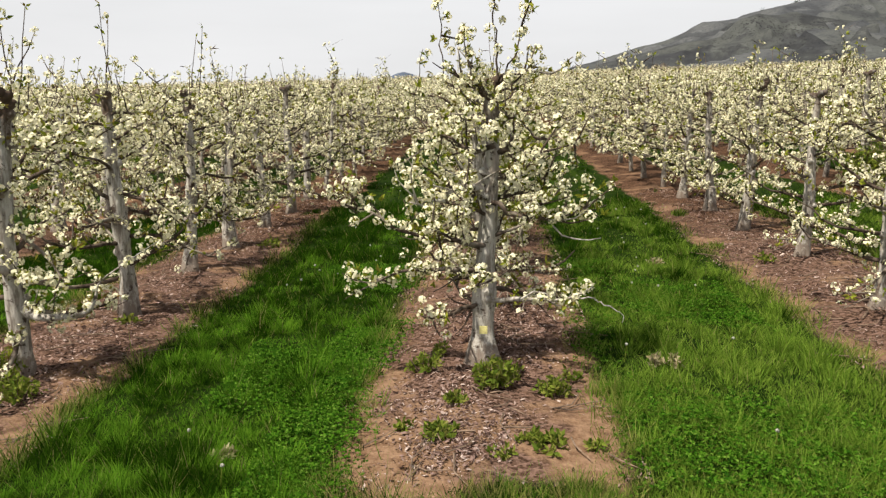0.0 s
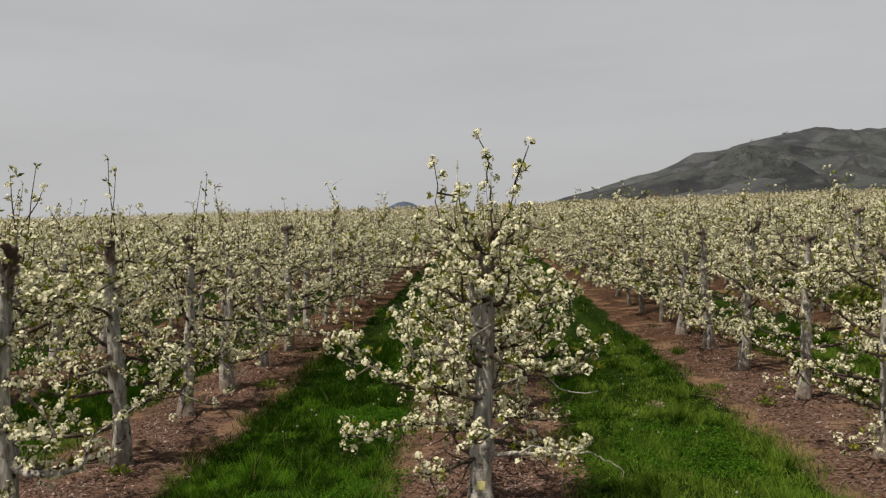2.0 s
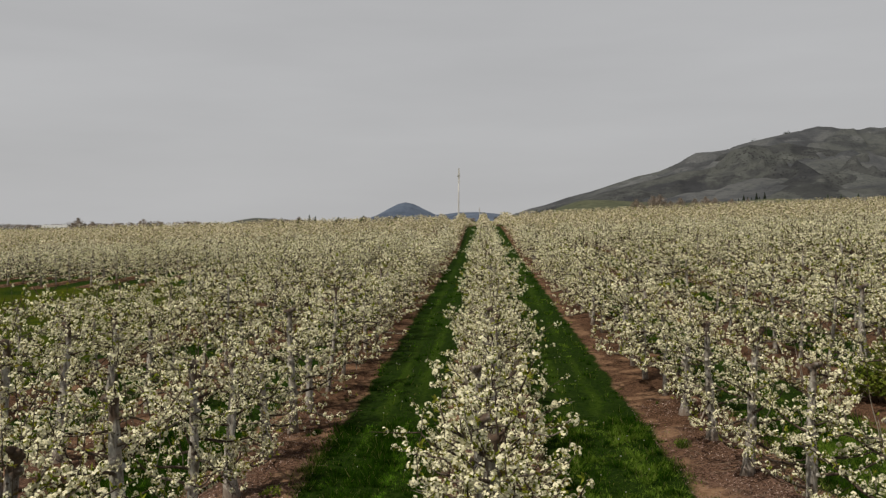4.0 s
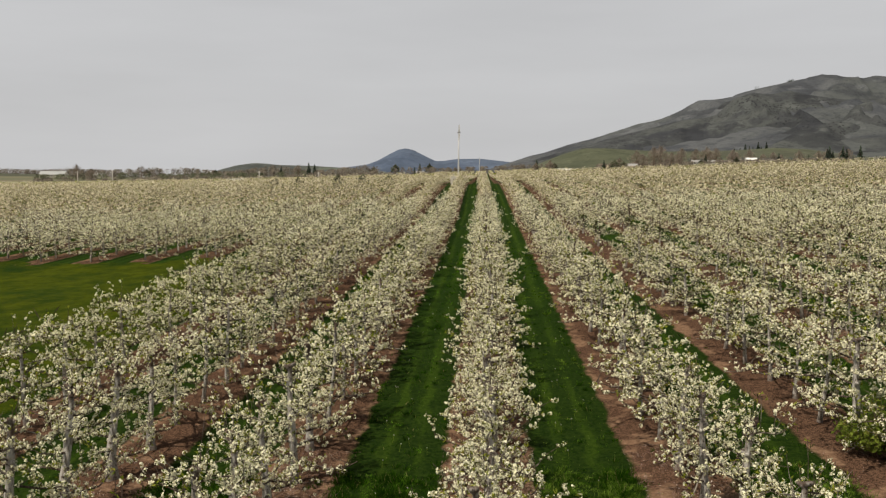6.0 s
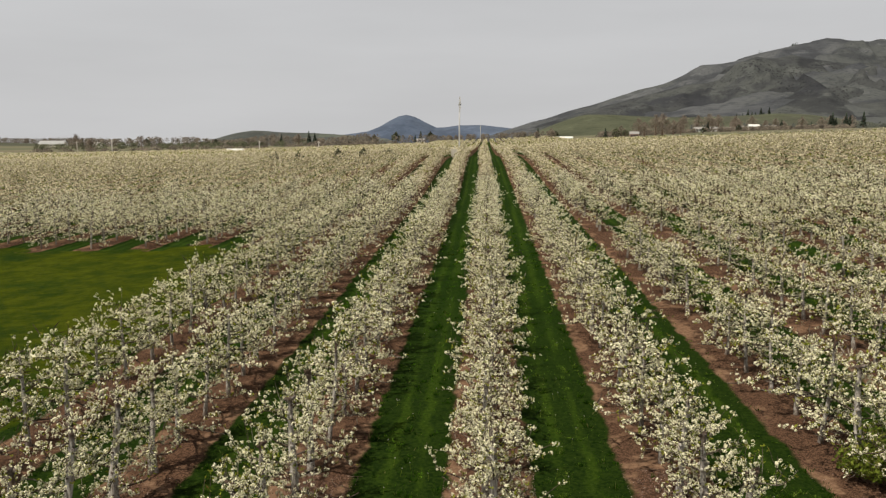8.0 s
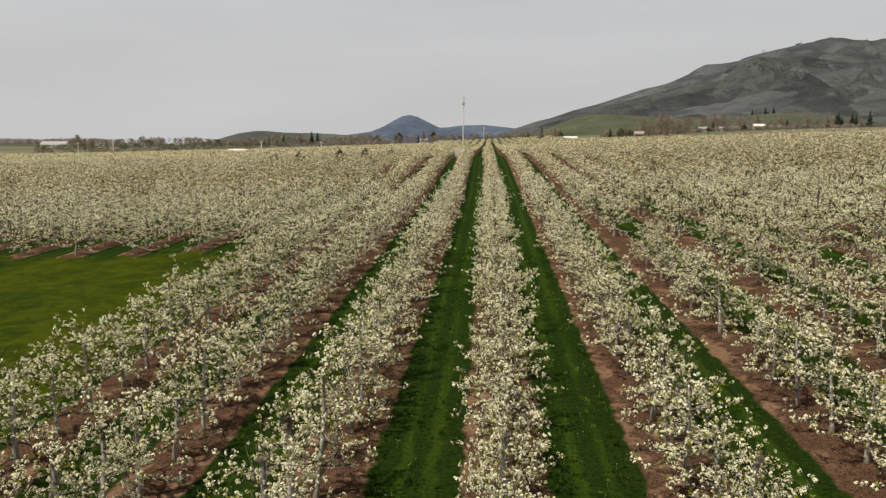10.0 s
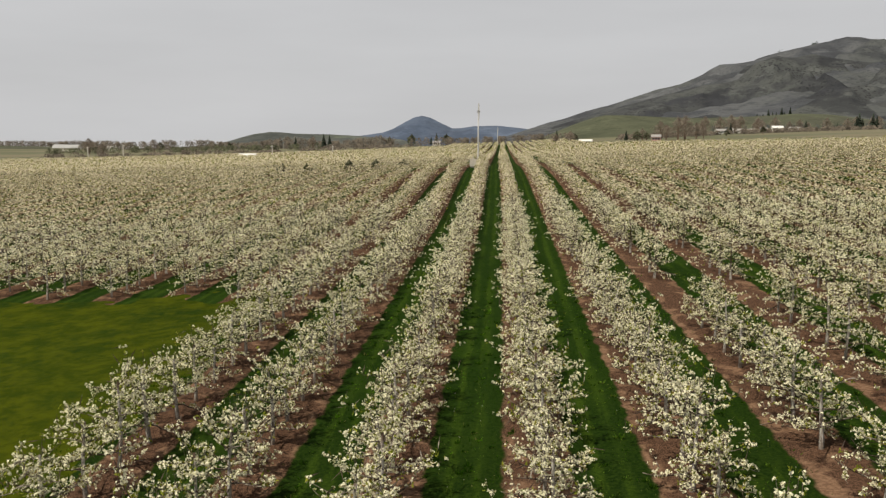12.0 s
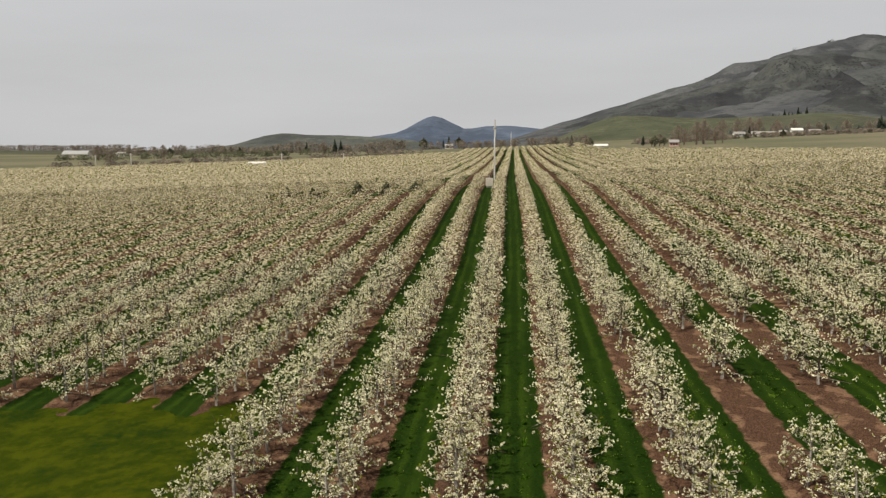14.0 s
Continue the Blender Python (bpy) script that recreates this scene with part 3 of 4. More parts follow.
    pick = pick[:clusters]
    perch, out, own = perch[pick], out[pick], own[pick]
    if detail < 2:
        own[:] = 0
    bloom, leaf = [Soup() for _ in limbs], [Soup() for _ in limbs]
    m = len(perch)
    young = r.random(m) < 0.16                        # some spurs carry leaves only
    size = r.uniform(0.75, 1.2, m)
    k, rad_c, rad_f, sd, lv, ll, lw = ((petals, 0.022, petal_size, 3, 1, 0.090, 0.026), (4, 0.030, 0.034, 3, 1, 0.080, 0.021),
                                       (11, 0.036, 0.0165, 4, 2, 0.056, 0.012), (17, 0.039, 0.0150, 4, 5, 0.054, 0.0115))[detail]
    o = r.normal(0, 1, (m, k, 3)) + out[:, None] * 0.9
    o /= np.linalg.norm(o, axis=2)[:, :, None]
    cpos = perch[:, None] + o * rad_c * size[:, None, None]
    lm = np.arange(m) < (m // 3, m // 2, m, m)[detail]
    ol = r.normal(0, 1, (m, lv, 3)) + out[:, None] * 0.8
    ny = (1, 2, 3, 3)[detail]
    oy = r.normal(0, 1, (m, ny, 3)) + out[:, None]
    for i in np.unique(own):
        b = (own == i) & ~young
        bloom[i].add(*discs(cpos[b].reshape(-1, 3), o[b].reshape(-1, 3) + r.normal(0, 0.25, (b.sum() * k, 3)), rad_f, sd, 0.35, r))
        b = (own == i) & lm
        leaf[i].add(*leaflets((perch[b][:, None] - ol[b] * 0.004).reshape(-1, 3), ol[b].reshape(-1, 3), ll, lw, r))
        b = (own == i) & young
        leaf[i].add(*leaflets(np.repeat(perch[b], ny, 0), oy[b].reshape(-1, 3), ll * 1.3, lw * 1.3, r))
    for tip, i in tips if detail else ():
        leaf[i if detail > 1 else 0].add(*leaflets(np.repeat(tip[None], 4, 0), r.normal(0, 1, (4, 3)) + np.array([0, 0, 0.5]), 0.055, 0.012, r))
    return trunk, limbs, bloom, leaf


def joined(soups):
    one = Soup()
    for s in soups:
        one.add(*s.arrays())
    return one


def pear_thing(name, made, single):
    """A tree with its parts. single: each limb is a part of its own, and carries its blossom and leaves."""
    trunk, limbs, bloom, leaf = made
    tree = new(name)
    part("trunk", trunk, M_TRUNK, tree, smooth=True)
    if single:
        for wood, b, lv in zip(limbs, bloom, leaf):
            ob = part("limb", wood, M_BRANCH, tree, smooth=True)
            for nm, soup, mat in (("blossom", b, M_PETAL), ("foliage", lv, M_LEAF)):
                if soup.n:
                    part(nm, soup, mat, ob)
        return tree
    part("branchwork", joined(limbs), M_BRANCH, tree, smooth=True)
    part("blossom", joined(bloom), M_PETAL, tree)
    part("foliage", joined(leaf), M_LEAF, tree)
    return tree


ROW = 4.2
STEP = 2.1


def row_places(k):
    """The places of the trees along row k: first those by the headland, then on to the far end."""
    r = np.random.default_rng(900 + k)
    known = {0: [0.0, 2.0], -1: [-0.05, 2.05, 4.5, 6.3], 1: [1.6, 4.45, 6.9, 9.0, 11.1, 13.0]}
    ys = list(known.get(k, [r.uniform(-0.4, 0.6)]))
    while ys[-1] < 606:
        ys.append(ys[-1] + STEP + r.normal(0, 0.1))
    ys = np.array(ys)
    keep = r.random(len(ys)) > 0.03
    keep[:9] |= abs(k) < 2
    if k <= -4:
        keep &= ys > 53.0
    keep &= ~((ys > 184) & (ys < 188.5))
    keep &= ~((ys > 396) & (ys < 404))
    return ys[keep], r


def in_field(x, y):
    """Whether an orchard tree stands here: a wedge that opens ahead, with the far corner cut off."""
    if x > 0.62 * (y + 14) + 8 or x < -0.74 * (y + 14) - 8:
        return False
    return y < 520 - max(0.0, x - 20) * 3.0 - max(0.0, -x - 50) * 0.55 or (abs(x - 3) < 40 and y < 606)


GAPS = {2: ((46.5, 55.5), (58.5, 65)), 3: ((60.5, 66), (48.5, 53)), 1: ((57, 60.5), (24, 25.5)), -2: ((47.5, 50.5), (150, 160)), 4: ((36, 40), (55, 58))}
NEAR_END = 46.0
near_list, far_list = [], []
for k in range(-92, 42):
    ys, r = row_places(k)
    x = k * ROW
    for y in ys:
        row = (x + float(drift(y)) + r.normal(0, 0.06), y, r.uniform(0, 6.28), r.uniform(0.92, 1.12), r.random())
        if not in_field(x, y) or any(a < y < b for a, b in GAPS.get(k, ())):
            continue
        if -10 < k < -2 and 150 < y < 156:
            continue
        (near_list if (y < NEAR_END and abs(x) < 0.58 * (y + 12) + 4) else far_list).append(row)

# the tree at the head of the middle row
hero = [
    (((0.02, 0, 1.46), (-0.12, -0.06, 1.58), (-0.28, -0.10, 1.52), (-0.46, -0.12, 1.38), (-0.62, -0.1, 1.42)), 0.042, 7),
    (((0.06, 0, 1.90), (-0.12, -0.05, 1.84), (-0.30, -0.08, 1.96), (-0.48, 0.0, 2.02)), 0.026, 5),
    (((0.0, 0, 1.05), (-0.35, -0.05, 1.10), (-0.72, -0.1, 1.18), (-1.02, -0.12, 1.36), (-1.18, -0.12, 1.36)), 0.024, 7),
    (((0.10, 0, 1.85), (0.22, -0.03, 1.93), (0.45, -0.06, 1.98), (0.72, -0.05, 1.93)), 0.026, 6),
    (((0.05, 0, 1.42), (0.30, -0.12, 1.32), (0.62, -0.15, 1.30), (0.86, -0.12, 1.42)), 0.024, 8),
    (((0.02, 0, 0.55), (0.35, -0.10, 0.60), (0.62, -0.18, 0.62), (0.80, -0.20, 0.66)), 0.026, 4),
    (((0.74, -0.19, 0.64), (0.92, -0.22, 0.66), (1.06, -0.24, 0.60), (1.18, -0.25, 0.46)), 0.008, -1),
    (((0.0, 0, 0.80), (-0.35, -0.10, 0.86), (-0.70, -0.15, 0.84), (-0.92, -0.15, 0.76)), 0.026, 7),
    (((0.10, 0, 2.42), (0.20, -0.04, 2.50), (0.42, -0.06, 2.52), (0.56, -0.06, 2.50), (0.68, -0.05, 2.64)), 0.012, 0),
    (((0.08, 0, 2.45), (0.06, -0.03, 2.75), (0.05, -0.03, 3.06), (-0.06, -0.03, 3.32)), 0.010, 0),
    (((0.10, 0, 2.45), (0.24, -0.04, 2.68), (0.28, -0.04, 2.88), (0.29, -0.04, 3.02)), 0.008, 1),
    (((-0.05, 0, 2.20), (-0.36, -0.04, 2.45), (-0.38, -0.04, 2.80), (-0.42, -0.04, 3.12)), 0.008, 1),
    (((-0.30, 0, 1.96), (-0.62, -0.06, 2.02), (-0.60, -0.06, 2.30), (-0.55, -0.06, 2.68)), 0.007, 0),
    (((0.0, 0, 2.1), (-0.25, -0.08, 2.22), (-0.42, -0.1, 2.30)), 0.02, 4),
    (((0.0, 0, 2.3), (-0.18, 0.05, 2.42), (-0.30, 0.05, 2.55)), 0.016, 3),
    (((0.06, 0, 2.02), (0.16, -0.14, 2.12), (0.30, -0.22, 2.22)), 0.014, 4),
    (((0.06, 0, 2.25), (-0.05, -0.14, 2.36), (-0.16, -0.20, 2.48)), 0.014, 4),
    (((0.08, 0, 2.32), (0.22, -0.06, 2.42), (0.36, -0.08, 2.58)), 0.012, 3),
    (((0.06, 0, 1.98), (0.02, -0.16, 2.04), (-0.08, -0.26, 2.16)), 0.014, 3),
    (((0.52, -0.19, 1.31), (0.61, -0.2, 1.305), (0.74, -0.21, 1.33), (0.81, -0.22, 1.375), (0.85, -0.22, 1.44), (0.886, -0.22, 1.485)), 0.009, -2),
    (((0.56, -0.17, 1.26), (0.64, -0.2, 1.18), (0.75, -0.21, 1.155), (0.86, -0.22, 1.15), (0.957, -0.22, 1.17)), 0.008, -2),
    (((0.30, -0.12, 0.60), (0.42, -0.2, 0.70), (0.52, -0.22, 0.69), (0.60, -0.24, 0.60)), 0.010, -2),
]
front = pear_thing("pear_tree", pear(11, 2.44, 0.82, 720, 0, 3, hero), True)
front.matrix_basis = pose(0, 0, land(0, 0))
tagged(front, "white-blossoming pear tree with a limewashed trunk at the row's end", "tree", "pear trees")
tag = Soup()
tag.box(-0.034, 0.034, -0.131, -0.125, 0.30, 0.37)
own = sorted((o for o in front.children if o.name.startswith("limb")), key=lambda o: o.name)
for i in (0, 5, 6, 19, 20, 21):
    own[i].data.materials[0] = M_TRUNK
    own[i]["label"] = "pale grey-barked limb" if i < 6 else "pale bare twig"
part("tag", tag, M_TAG, front, "small faded yellow tag on the trunk")
side_limb = [(((0.02, 0, 0.62), (0.3, -0.25, 0.60), (0.62, -0.30, 0.62), (0.84, -0.32, 0.72), (0.92, -0.32, 0.98)), 0.048, 2),
             (((0.0, 0, 1.75), (0.3, -0.05, 1.82), (0.6, -0.1, 1.98), (0.75, -0.1, 2.08)), 0.028, 5)]
headland = pear_thing("pear_tree", pear(25, 2.5, 0.95, 620, 5, 2, side_limb), True)
next(o for o in headland.children if o.name.startswith("limb")).data.materials[0] = M_TRUNK
headland.matrix_basis = pose(-4.15, -0.05, land(-4.15, -0.05))
tagged(headland, "blossoming pear tree with a long low whitewashed limb", "tree", "pear trees")

kinds_hi = [pear_thing("pear_tree", pear(s, h, w, 530, 5, 2), True) for s, h, w in ((21, 2.35, 1.0), (22, 2.5, 0.95), (23, 2.3, 1.05))]
kinds_mid = [pear_thing("pear_tree", pear(s, h, w, c, 5, 1), False) for s, h, w, c in ((31, 2.4, 1.24, 620), (32, 2.3, 1.26, 640), (33, 2.5, 1.20, 600), (34, 2.2, 1.22, 620), (35, 1.75, 0.75, 220), (36, 2.35, 1.08, 500))]
for t in kinds_hi + kinds_mid:
    tagged(t, "white-blossoming pear tree with a limewashed trunk in brown soil", "tree", "pear trees")
tagged(kinds_mid[4], "small young pear tree with sparse white blossom", "tree", "pear trees")
used = set()
for i, (x, y, yaw, s, pick) in enumerate(near_list):
    if y < 0.3 and -5 < x < 0.5:
        continue
    pool = kinds_hi if (y < 13 and abs(x) < 10) else [kinds_mid[q] for q in (0, 1, 2, 3, 5)]
    if pool is not kinds_hi and pick < 0.05:
        pool = kinds_mid[4:5]
    src = pool[int(pick * 997) % len(pool)]
    tip = -5.0 if abs(x + 4.2) < 0.4 and 1.5 < y < 2.6 else 2.6 * math.sin(pick * 211)
    m = pose(x, y, land(x, y)) @ Matrix.Rotation(radians(tip), 4, 'Y') @ Matrix.Rotation(radians(2.0 * math.sin(pick * 97)), 4, 'X') @ Matrix.Rotation(yaw, 4, 'Z') @ Matrix.Diagonal((s, s, s * (0.94 + 0.12 * ((pick * 31) % 1)), 1))
    if src.name not in used:
        used.add(src.name)
        src.matrix_basis = m
    else:
        copy_thing(src, Matrix.Identity(4)).matrix_basis = m


def far_trees(name, places, variants, label, hazy=False):
    """Many distant trees as joined stuff, a mesh for each substance."""
    root = new(name)
    tagged(root, label, "trees", kind="stuff")
    for pi, (nm, mat) in enumerate((("trunks", M_TRUNK), ("branches", M_BRANCH), ("blossom", M_PETAL), ("leaves", M_LEAF))):
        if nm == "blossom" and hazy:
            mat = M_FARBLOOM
        vs, fs, n = [], [], 0
        for j, var in enumerate(variants):
            v, f = var[pi] if pi < len(var) else ((), ())
            if not len(v):
                continue
            mine = [p for i, p in enumerate(places) if i % len(variants) == j]
            if not mine:
                continue
            q = np.array(mine)
            c, s = np.cos(q[:, 2]), np.sin(q[:, 2])
            X = (v[None, :, 0] * c[:, None] - v[None, :, 1] * s[:, None]) * q[:, 3:4] + q[:, 0:1]
            Y = (v[None, :, 0] * s[:, None] + v[None, :, 1] * c[:, None]) * q[:, 3:4] + q[:, 1:2]
            Z = v[None, :, 2] * q[:, 3:4] + ground_z(q[:, 0], q[:, 1])[:, None]
            vs.append(np.stack([X, Y, Z], -1).reshape(-1, 3))
            fs.append((f[None] + (np.arange(len(q)) * len(v))[:, None, None] + n).reshape(-1, 3))
            n += len(q) * len(v)
        if vs:
            ob = new(nm, make_mesh(nm, np.concatenate(vs), np.concatenate(fs), mat))
            ob.parent = root


def coarse_pear(seed, clumps, size, greens, twiggy, wide=1.32):
    """A distant tree: clumps of blossom with gaps and a few leaves; twiggy: a deeper crown with its twigs."""
    r = np.random.default_rng(seed)
    trunk, wood, bloom, leaf = Soup(), Soup(), Soup(), Soup()
    z = 0.6 + 2.1 * r.beta(1.2, 1.5, clumps) if twiggy else r.uniform(1.5, 2.3, clumps)
    rad = (wide - 0.40 * (z - 0.6)) * np.sqrt(r.uniform(0.05, 1, clumps))
    th = r.uniform(0, 6.28, clumps)
    c = np.stack([rad * np.cos(th), rad * np.sin(th), z], 1)
    bloom.add(*discs(c, r.normal(0, 0.3 if twiggy else 0.16, (clumps, 3)) + np.array([0, 0, 1.0]), size, 3, 0.0, r))
    if twiggy:
        nt = clumps // 18
        ct = np.stack([r.normal(0, 0.4, nt), r.normal(0, 0.4, nt), r.uniform(0.8, 2.3, nt)], 1)
        wood.add(*leaflets(ct, r.normal(0, 1, (nt, 3)) + np.array([0, 0, 0.3]), size * 2.4, size * 0.4, r))
    c2 = c[r.permutation(clumps)[:greens]] + r.normal(0, 0.1, (greens, 3))
    leaf.add(*leaflets(c2, r.normal(0, 0.8, (greens, 3)) + np.array([0, 0, 0.3]), size * 1.8, size * 0.55, r))
    return [s.arrays() for s in (trunk, wood, bloom, leaf)]


bands = {"n": [], "a": [], "b": [], "c": [], "d": []}
for p in far_list:
    d = math.hypot(p[0], p[1] + 5)
    bands["n" if p[1] < 78 and abs(p[0] + 2) < 34 else "a" if d < 95 else "b" if d < 200 else "c" if d < 300 else "d"].append(p)
def far_kinds(seeds, clusters, petals, size):
    made = []
    for s0 in seeds:
        tr, lb, bl, lf = pear(s0, 2.4, 1.28, clusters, 4, 0, (), petals, size)
        made.append([tr.arrays(), joined(lb).arrays(), joined(bl).arrays(), joined(lf).arrays()])
    return made


far_trees("further_orchard_trees", bands["n"], far_kinds((36, 37, 38, 39, 40, 47, 48), 480, 2, 0.051), "blossoming pear trees up the slope")
fine_far = far_kinds((41, 42, 43, 44, 45, 46), 310, 1, 0.076)
far_trees("middle_orchard_trees", bands["a"], fine_far, "rows of blossoming pear trees further back")
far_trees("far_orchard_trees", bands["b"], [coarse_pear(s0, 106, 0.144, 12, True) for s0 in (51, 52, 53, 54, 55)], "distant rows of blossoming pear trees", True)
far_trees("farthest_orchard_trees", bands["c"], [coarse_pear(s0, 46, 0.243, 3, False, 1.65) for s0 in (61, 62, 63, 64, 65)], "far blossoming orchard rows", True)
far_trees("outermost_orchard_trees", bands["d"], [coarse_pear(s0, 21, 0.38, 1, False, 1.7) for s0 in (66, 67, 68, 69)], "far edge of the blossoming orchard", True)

# ---------------------------------------------------------------- grass
def in_grass(x, y, r):
    u = np.abs((x - drift(y) + 2.1) % 4.2 - 2.1)
    wob = 0.035 * np.sin(2.3 * y + x) + 0.025 * np.sin(5.1 * y - 2 * x) + r.normal(0, 0.11, len(x))
    tuft = np.sin(1.9 * x + 0.83 * y) * np.sin(1.13 * y - 2.3 * x) + r.normal(0, 0.05, len(x))
    edge = -2.45 + 0.15 * np.sin(3 * x) + r.normal(0, 0.08, len(x))
    return (u + wob > 0.93) | (y < edge) | ((tuft > 0.93) & (y > 1.5) & (u > 0.3)) | ((x < -14.4) & (y < 51.5))


def grass(name, n, x0, x1, y0, y1, tall, seed, label):
    r = np.random.default_rng(seed)
    x, y = r.uniform(x0, x1, n), y0 + (y1 - y0) * r.uniform(0, 1, n) ** (1.5 if x1 < 10 else 1.6)
    if x1 < 10:                                       # a wedge that widens up the field
        x = x * np.clip(0.46 + 0.075 * (y - y0), 0, 1.2)
    # most blades stand in bunches that lean outwards
    bunches = n // (80 if x1 < 10 else 40)
    of, away, out = r.integers(0, bunches, n), r.uniform(0, 6.28, n), np.sqrt(r.random(n))
    bunched = r.random(n) < 0.62
    wide, high = r.uniform(0.05, 0.13, bunches)[of], r.uniform(0.55, 1.9, bunches)[of]
    x, y = np.where(bunched, x[of] + wide * out * np.cos(away), x), np.where(bunched, y[of] + wide * out * np.sin(away), y)
    ok = in_grass(x, y, r)
    x, y, away, bunched, high, out = x[ok], y[ok], away[ok], bunched[ok], high[ok], out[ok]
    n = len(x)
    along = np.clip((y - 2) / 8, 0, 1)
    clump = 0.55 + (0.45 - 0.25 * along) * np.sin(2.9 * x + 1.1 * y) * np.sin(2.3 * y - 1.7 * x) + (0.35 - 0.2 * along) * np.sin(7.1 * x - 5.3 * y) * np.sin(6.7 * y + 3.1 * x) + 0.4 * along * np.sin(5.2 * x + 0.5 * np.sin(0.5 * y))
    h = tall * np.where(x > 0, 0.85, 1.0) * (0.5 + 0.95 * np.clip(clump, 0, 1.25) ** 1.5) * r.uniform(0.6, 1.3, n)
    th = r.uniform(0, 6.28, n)
    w = 0.0019 + 0.0025 * r.random(n) + 0.0005 * (y + 3)
    bend = r.uniform(0.2, 1.1, n) * h
    ph = np.where(bunched, away + r.normal(0, 0.4, n), r.uniform(0, 6.28, n))
    h = np.where(bunched, h * high * (1.15 - 0.4 * out), h * 0.7)
    bend = np.where(bunched, h * (0.15 + 0.75 * out), bend)
    z = ground_z(x, y) + bumps(x, y) * np.clip((60 - np.hypot(x, y - 15)) / 25, 0, 1) - 0.01
    a = np.stack([x - w * np.cos(th), y - w * np.sin(th), z], 1)
    b = np.stack([x + w * np.cos(th), y + w * np.sin(th), z], 1)
    tip = np.stack([x + bend * np.cos(ph), y + bend * np.sin(ph), z + h], 1)
    v = np.stack([a, b, tip], 1).reshape(-1, 3)
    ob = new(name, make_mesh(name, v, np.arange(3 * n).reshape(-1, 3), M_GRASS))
    tagged(ob, label, "grass", kind="stuff")


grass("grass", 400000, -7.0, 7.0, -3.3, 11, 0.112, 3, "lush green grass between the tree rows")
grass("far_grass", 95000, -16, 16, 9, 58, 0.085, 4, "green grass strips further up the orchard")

# ---------------------------------------------------------------- distance
def ridge(name, x0, x1, y0, depth, height, mat, label, nx=110, ny=26, rough=0.05, seed=0, base=5.0):
    """A range of hills: height(x) gives its skyline, and it falls to front and back."""
    xs = np.linspace(x0, x1, nx)
    ts = np.linspace(-1, 1, ny)
    H = np.array([height(v) for v in xs])
    X, T = np.meshgrid(xs, ts, indexing="ij")
    Y = y0 + T * depth
    fall = np.where(T < 0, (1 - np.abs(T) ** 1.5) ** 1.4, (1 - T * T))
    Z = np.zeros_like(X)
    for i in range(nx):
        for j in range(ny):
            q = Vector((X[i, j] / 330, Y[i, j] / 330, seed))
            folds = 1 - abs(noise.fractal(q, 1.0, 2.0, 5))          # spurs, with gullies cut between them
            Z[i, j] = H[i] * fall[i, j] * (1 - rough * (1 - folds * folds) * min(1.0, 3.5 * abs(T[i, j])) * 1.6 * fall[i, j])
    Z[[0, -1], :] = -40
    Z[:, [0, -1]] = -40
    ii = np.arange(nx * ny).reshape(nx, ny)
    a, b, c, d = ii[:-1, :-1], ii[1:, :-1], ii[1:, 1:], ii[:-1, 1:]
    f = np.stack([np.stack([a, b, c], -1), np.stack([a, c, d], -1)], -2).reshape(-1, 3)
    ob = new(name, make_mesh(name, np.stack([X, Y, Z + base], -1), f, mat, True))
    return tagged(ob, label, "hill", kind="structure")


def smooth_line(knots):
    kx, kz = np.array(knots, float).T
    return lambda v: float(np.interp(v, kx, kz))


skyline = smooth_line([(-60, 0), (94, 51), (133, 65), (182, 77), (260, 104), (338, 122), (387, 138), (421, 150), (445, 158), (508, 179), (541, 185), (589, 197), (627, 214), (664, 232), (683, 247), (707, 259), (768, 265), (825, 272), (844, 284), (910, 301), (994, 320), (1031, 328), (1068, 335), (1096, 346), (1118, 350), (1162, 346), (1200, 341), (1256, 339), (1293, 345), (1327, 343), (1500, 360), (1900, 330), (2400, 240), (2700, 0)])
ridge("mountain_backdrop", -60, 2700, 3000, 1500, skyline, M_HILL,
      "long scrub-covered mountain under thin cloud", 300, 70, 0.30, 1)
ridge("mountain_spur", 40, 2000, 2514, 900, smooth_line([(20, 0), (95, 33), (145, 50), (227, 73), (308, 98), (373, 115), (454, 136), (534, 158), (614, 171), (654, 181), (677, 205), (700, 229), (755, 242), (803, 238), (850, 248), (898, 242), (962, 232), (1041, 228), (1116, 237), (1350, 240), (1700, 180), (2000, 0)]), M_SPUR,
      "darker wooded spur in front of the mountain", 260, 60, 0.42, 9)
ridge("meadow_slope", 40, 800, 1500, 420, smooth_line([(40, 0), (84, 20), (122, 36), (156, 47), (199, 47), (247, 45), (330, 43), (425, 46), (480, 50), (540, 48), (620, 38), (760, 12), (800, 0)]), M_MEADOW, "green meadow slope below the mountain", 70, 20, 0.1, 2)
ridge("butte_backdrop", -950, 320, 4000, 500, smooth_line([(-950, 4), (-700, 22), (-592, 38), (-540, 58), (-484, 90), (-445, 110), (-412, 117), (-375, 108), (-324, 82), (-271, 57), (-230, 58), (-165, 68), (-59, 70), (46, 59), (200, 40), (320, 0)]), M_CONE, "wooded butte far away, haze tinted into its colour", 160, 24, 0.05, 3)
ridge("low_hills_backdrop", -1600, -330, 3300, 500, smooth_line([(-1600, 0), (-1300, 6), (-1120, 26), (-1060, 44), (-1008, 60), (-940, 69), (-890, 66), (-849, 62), (-713, 60), (-600, 54), (-420, 39), (-330, 10)]), M_LOWHILL, "low wooded hills on the horizon", 140, 20, 0.12, 4, -30.0)


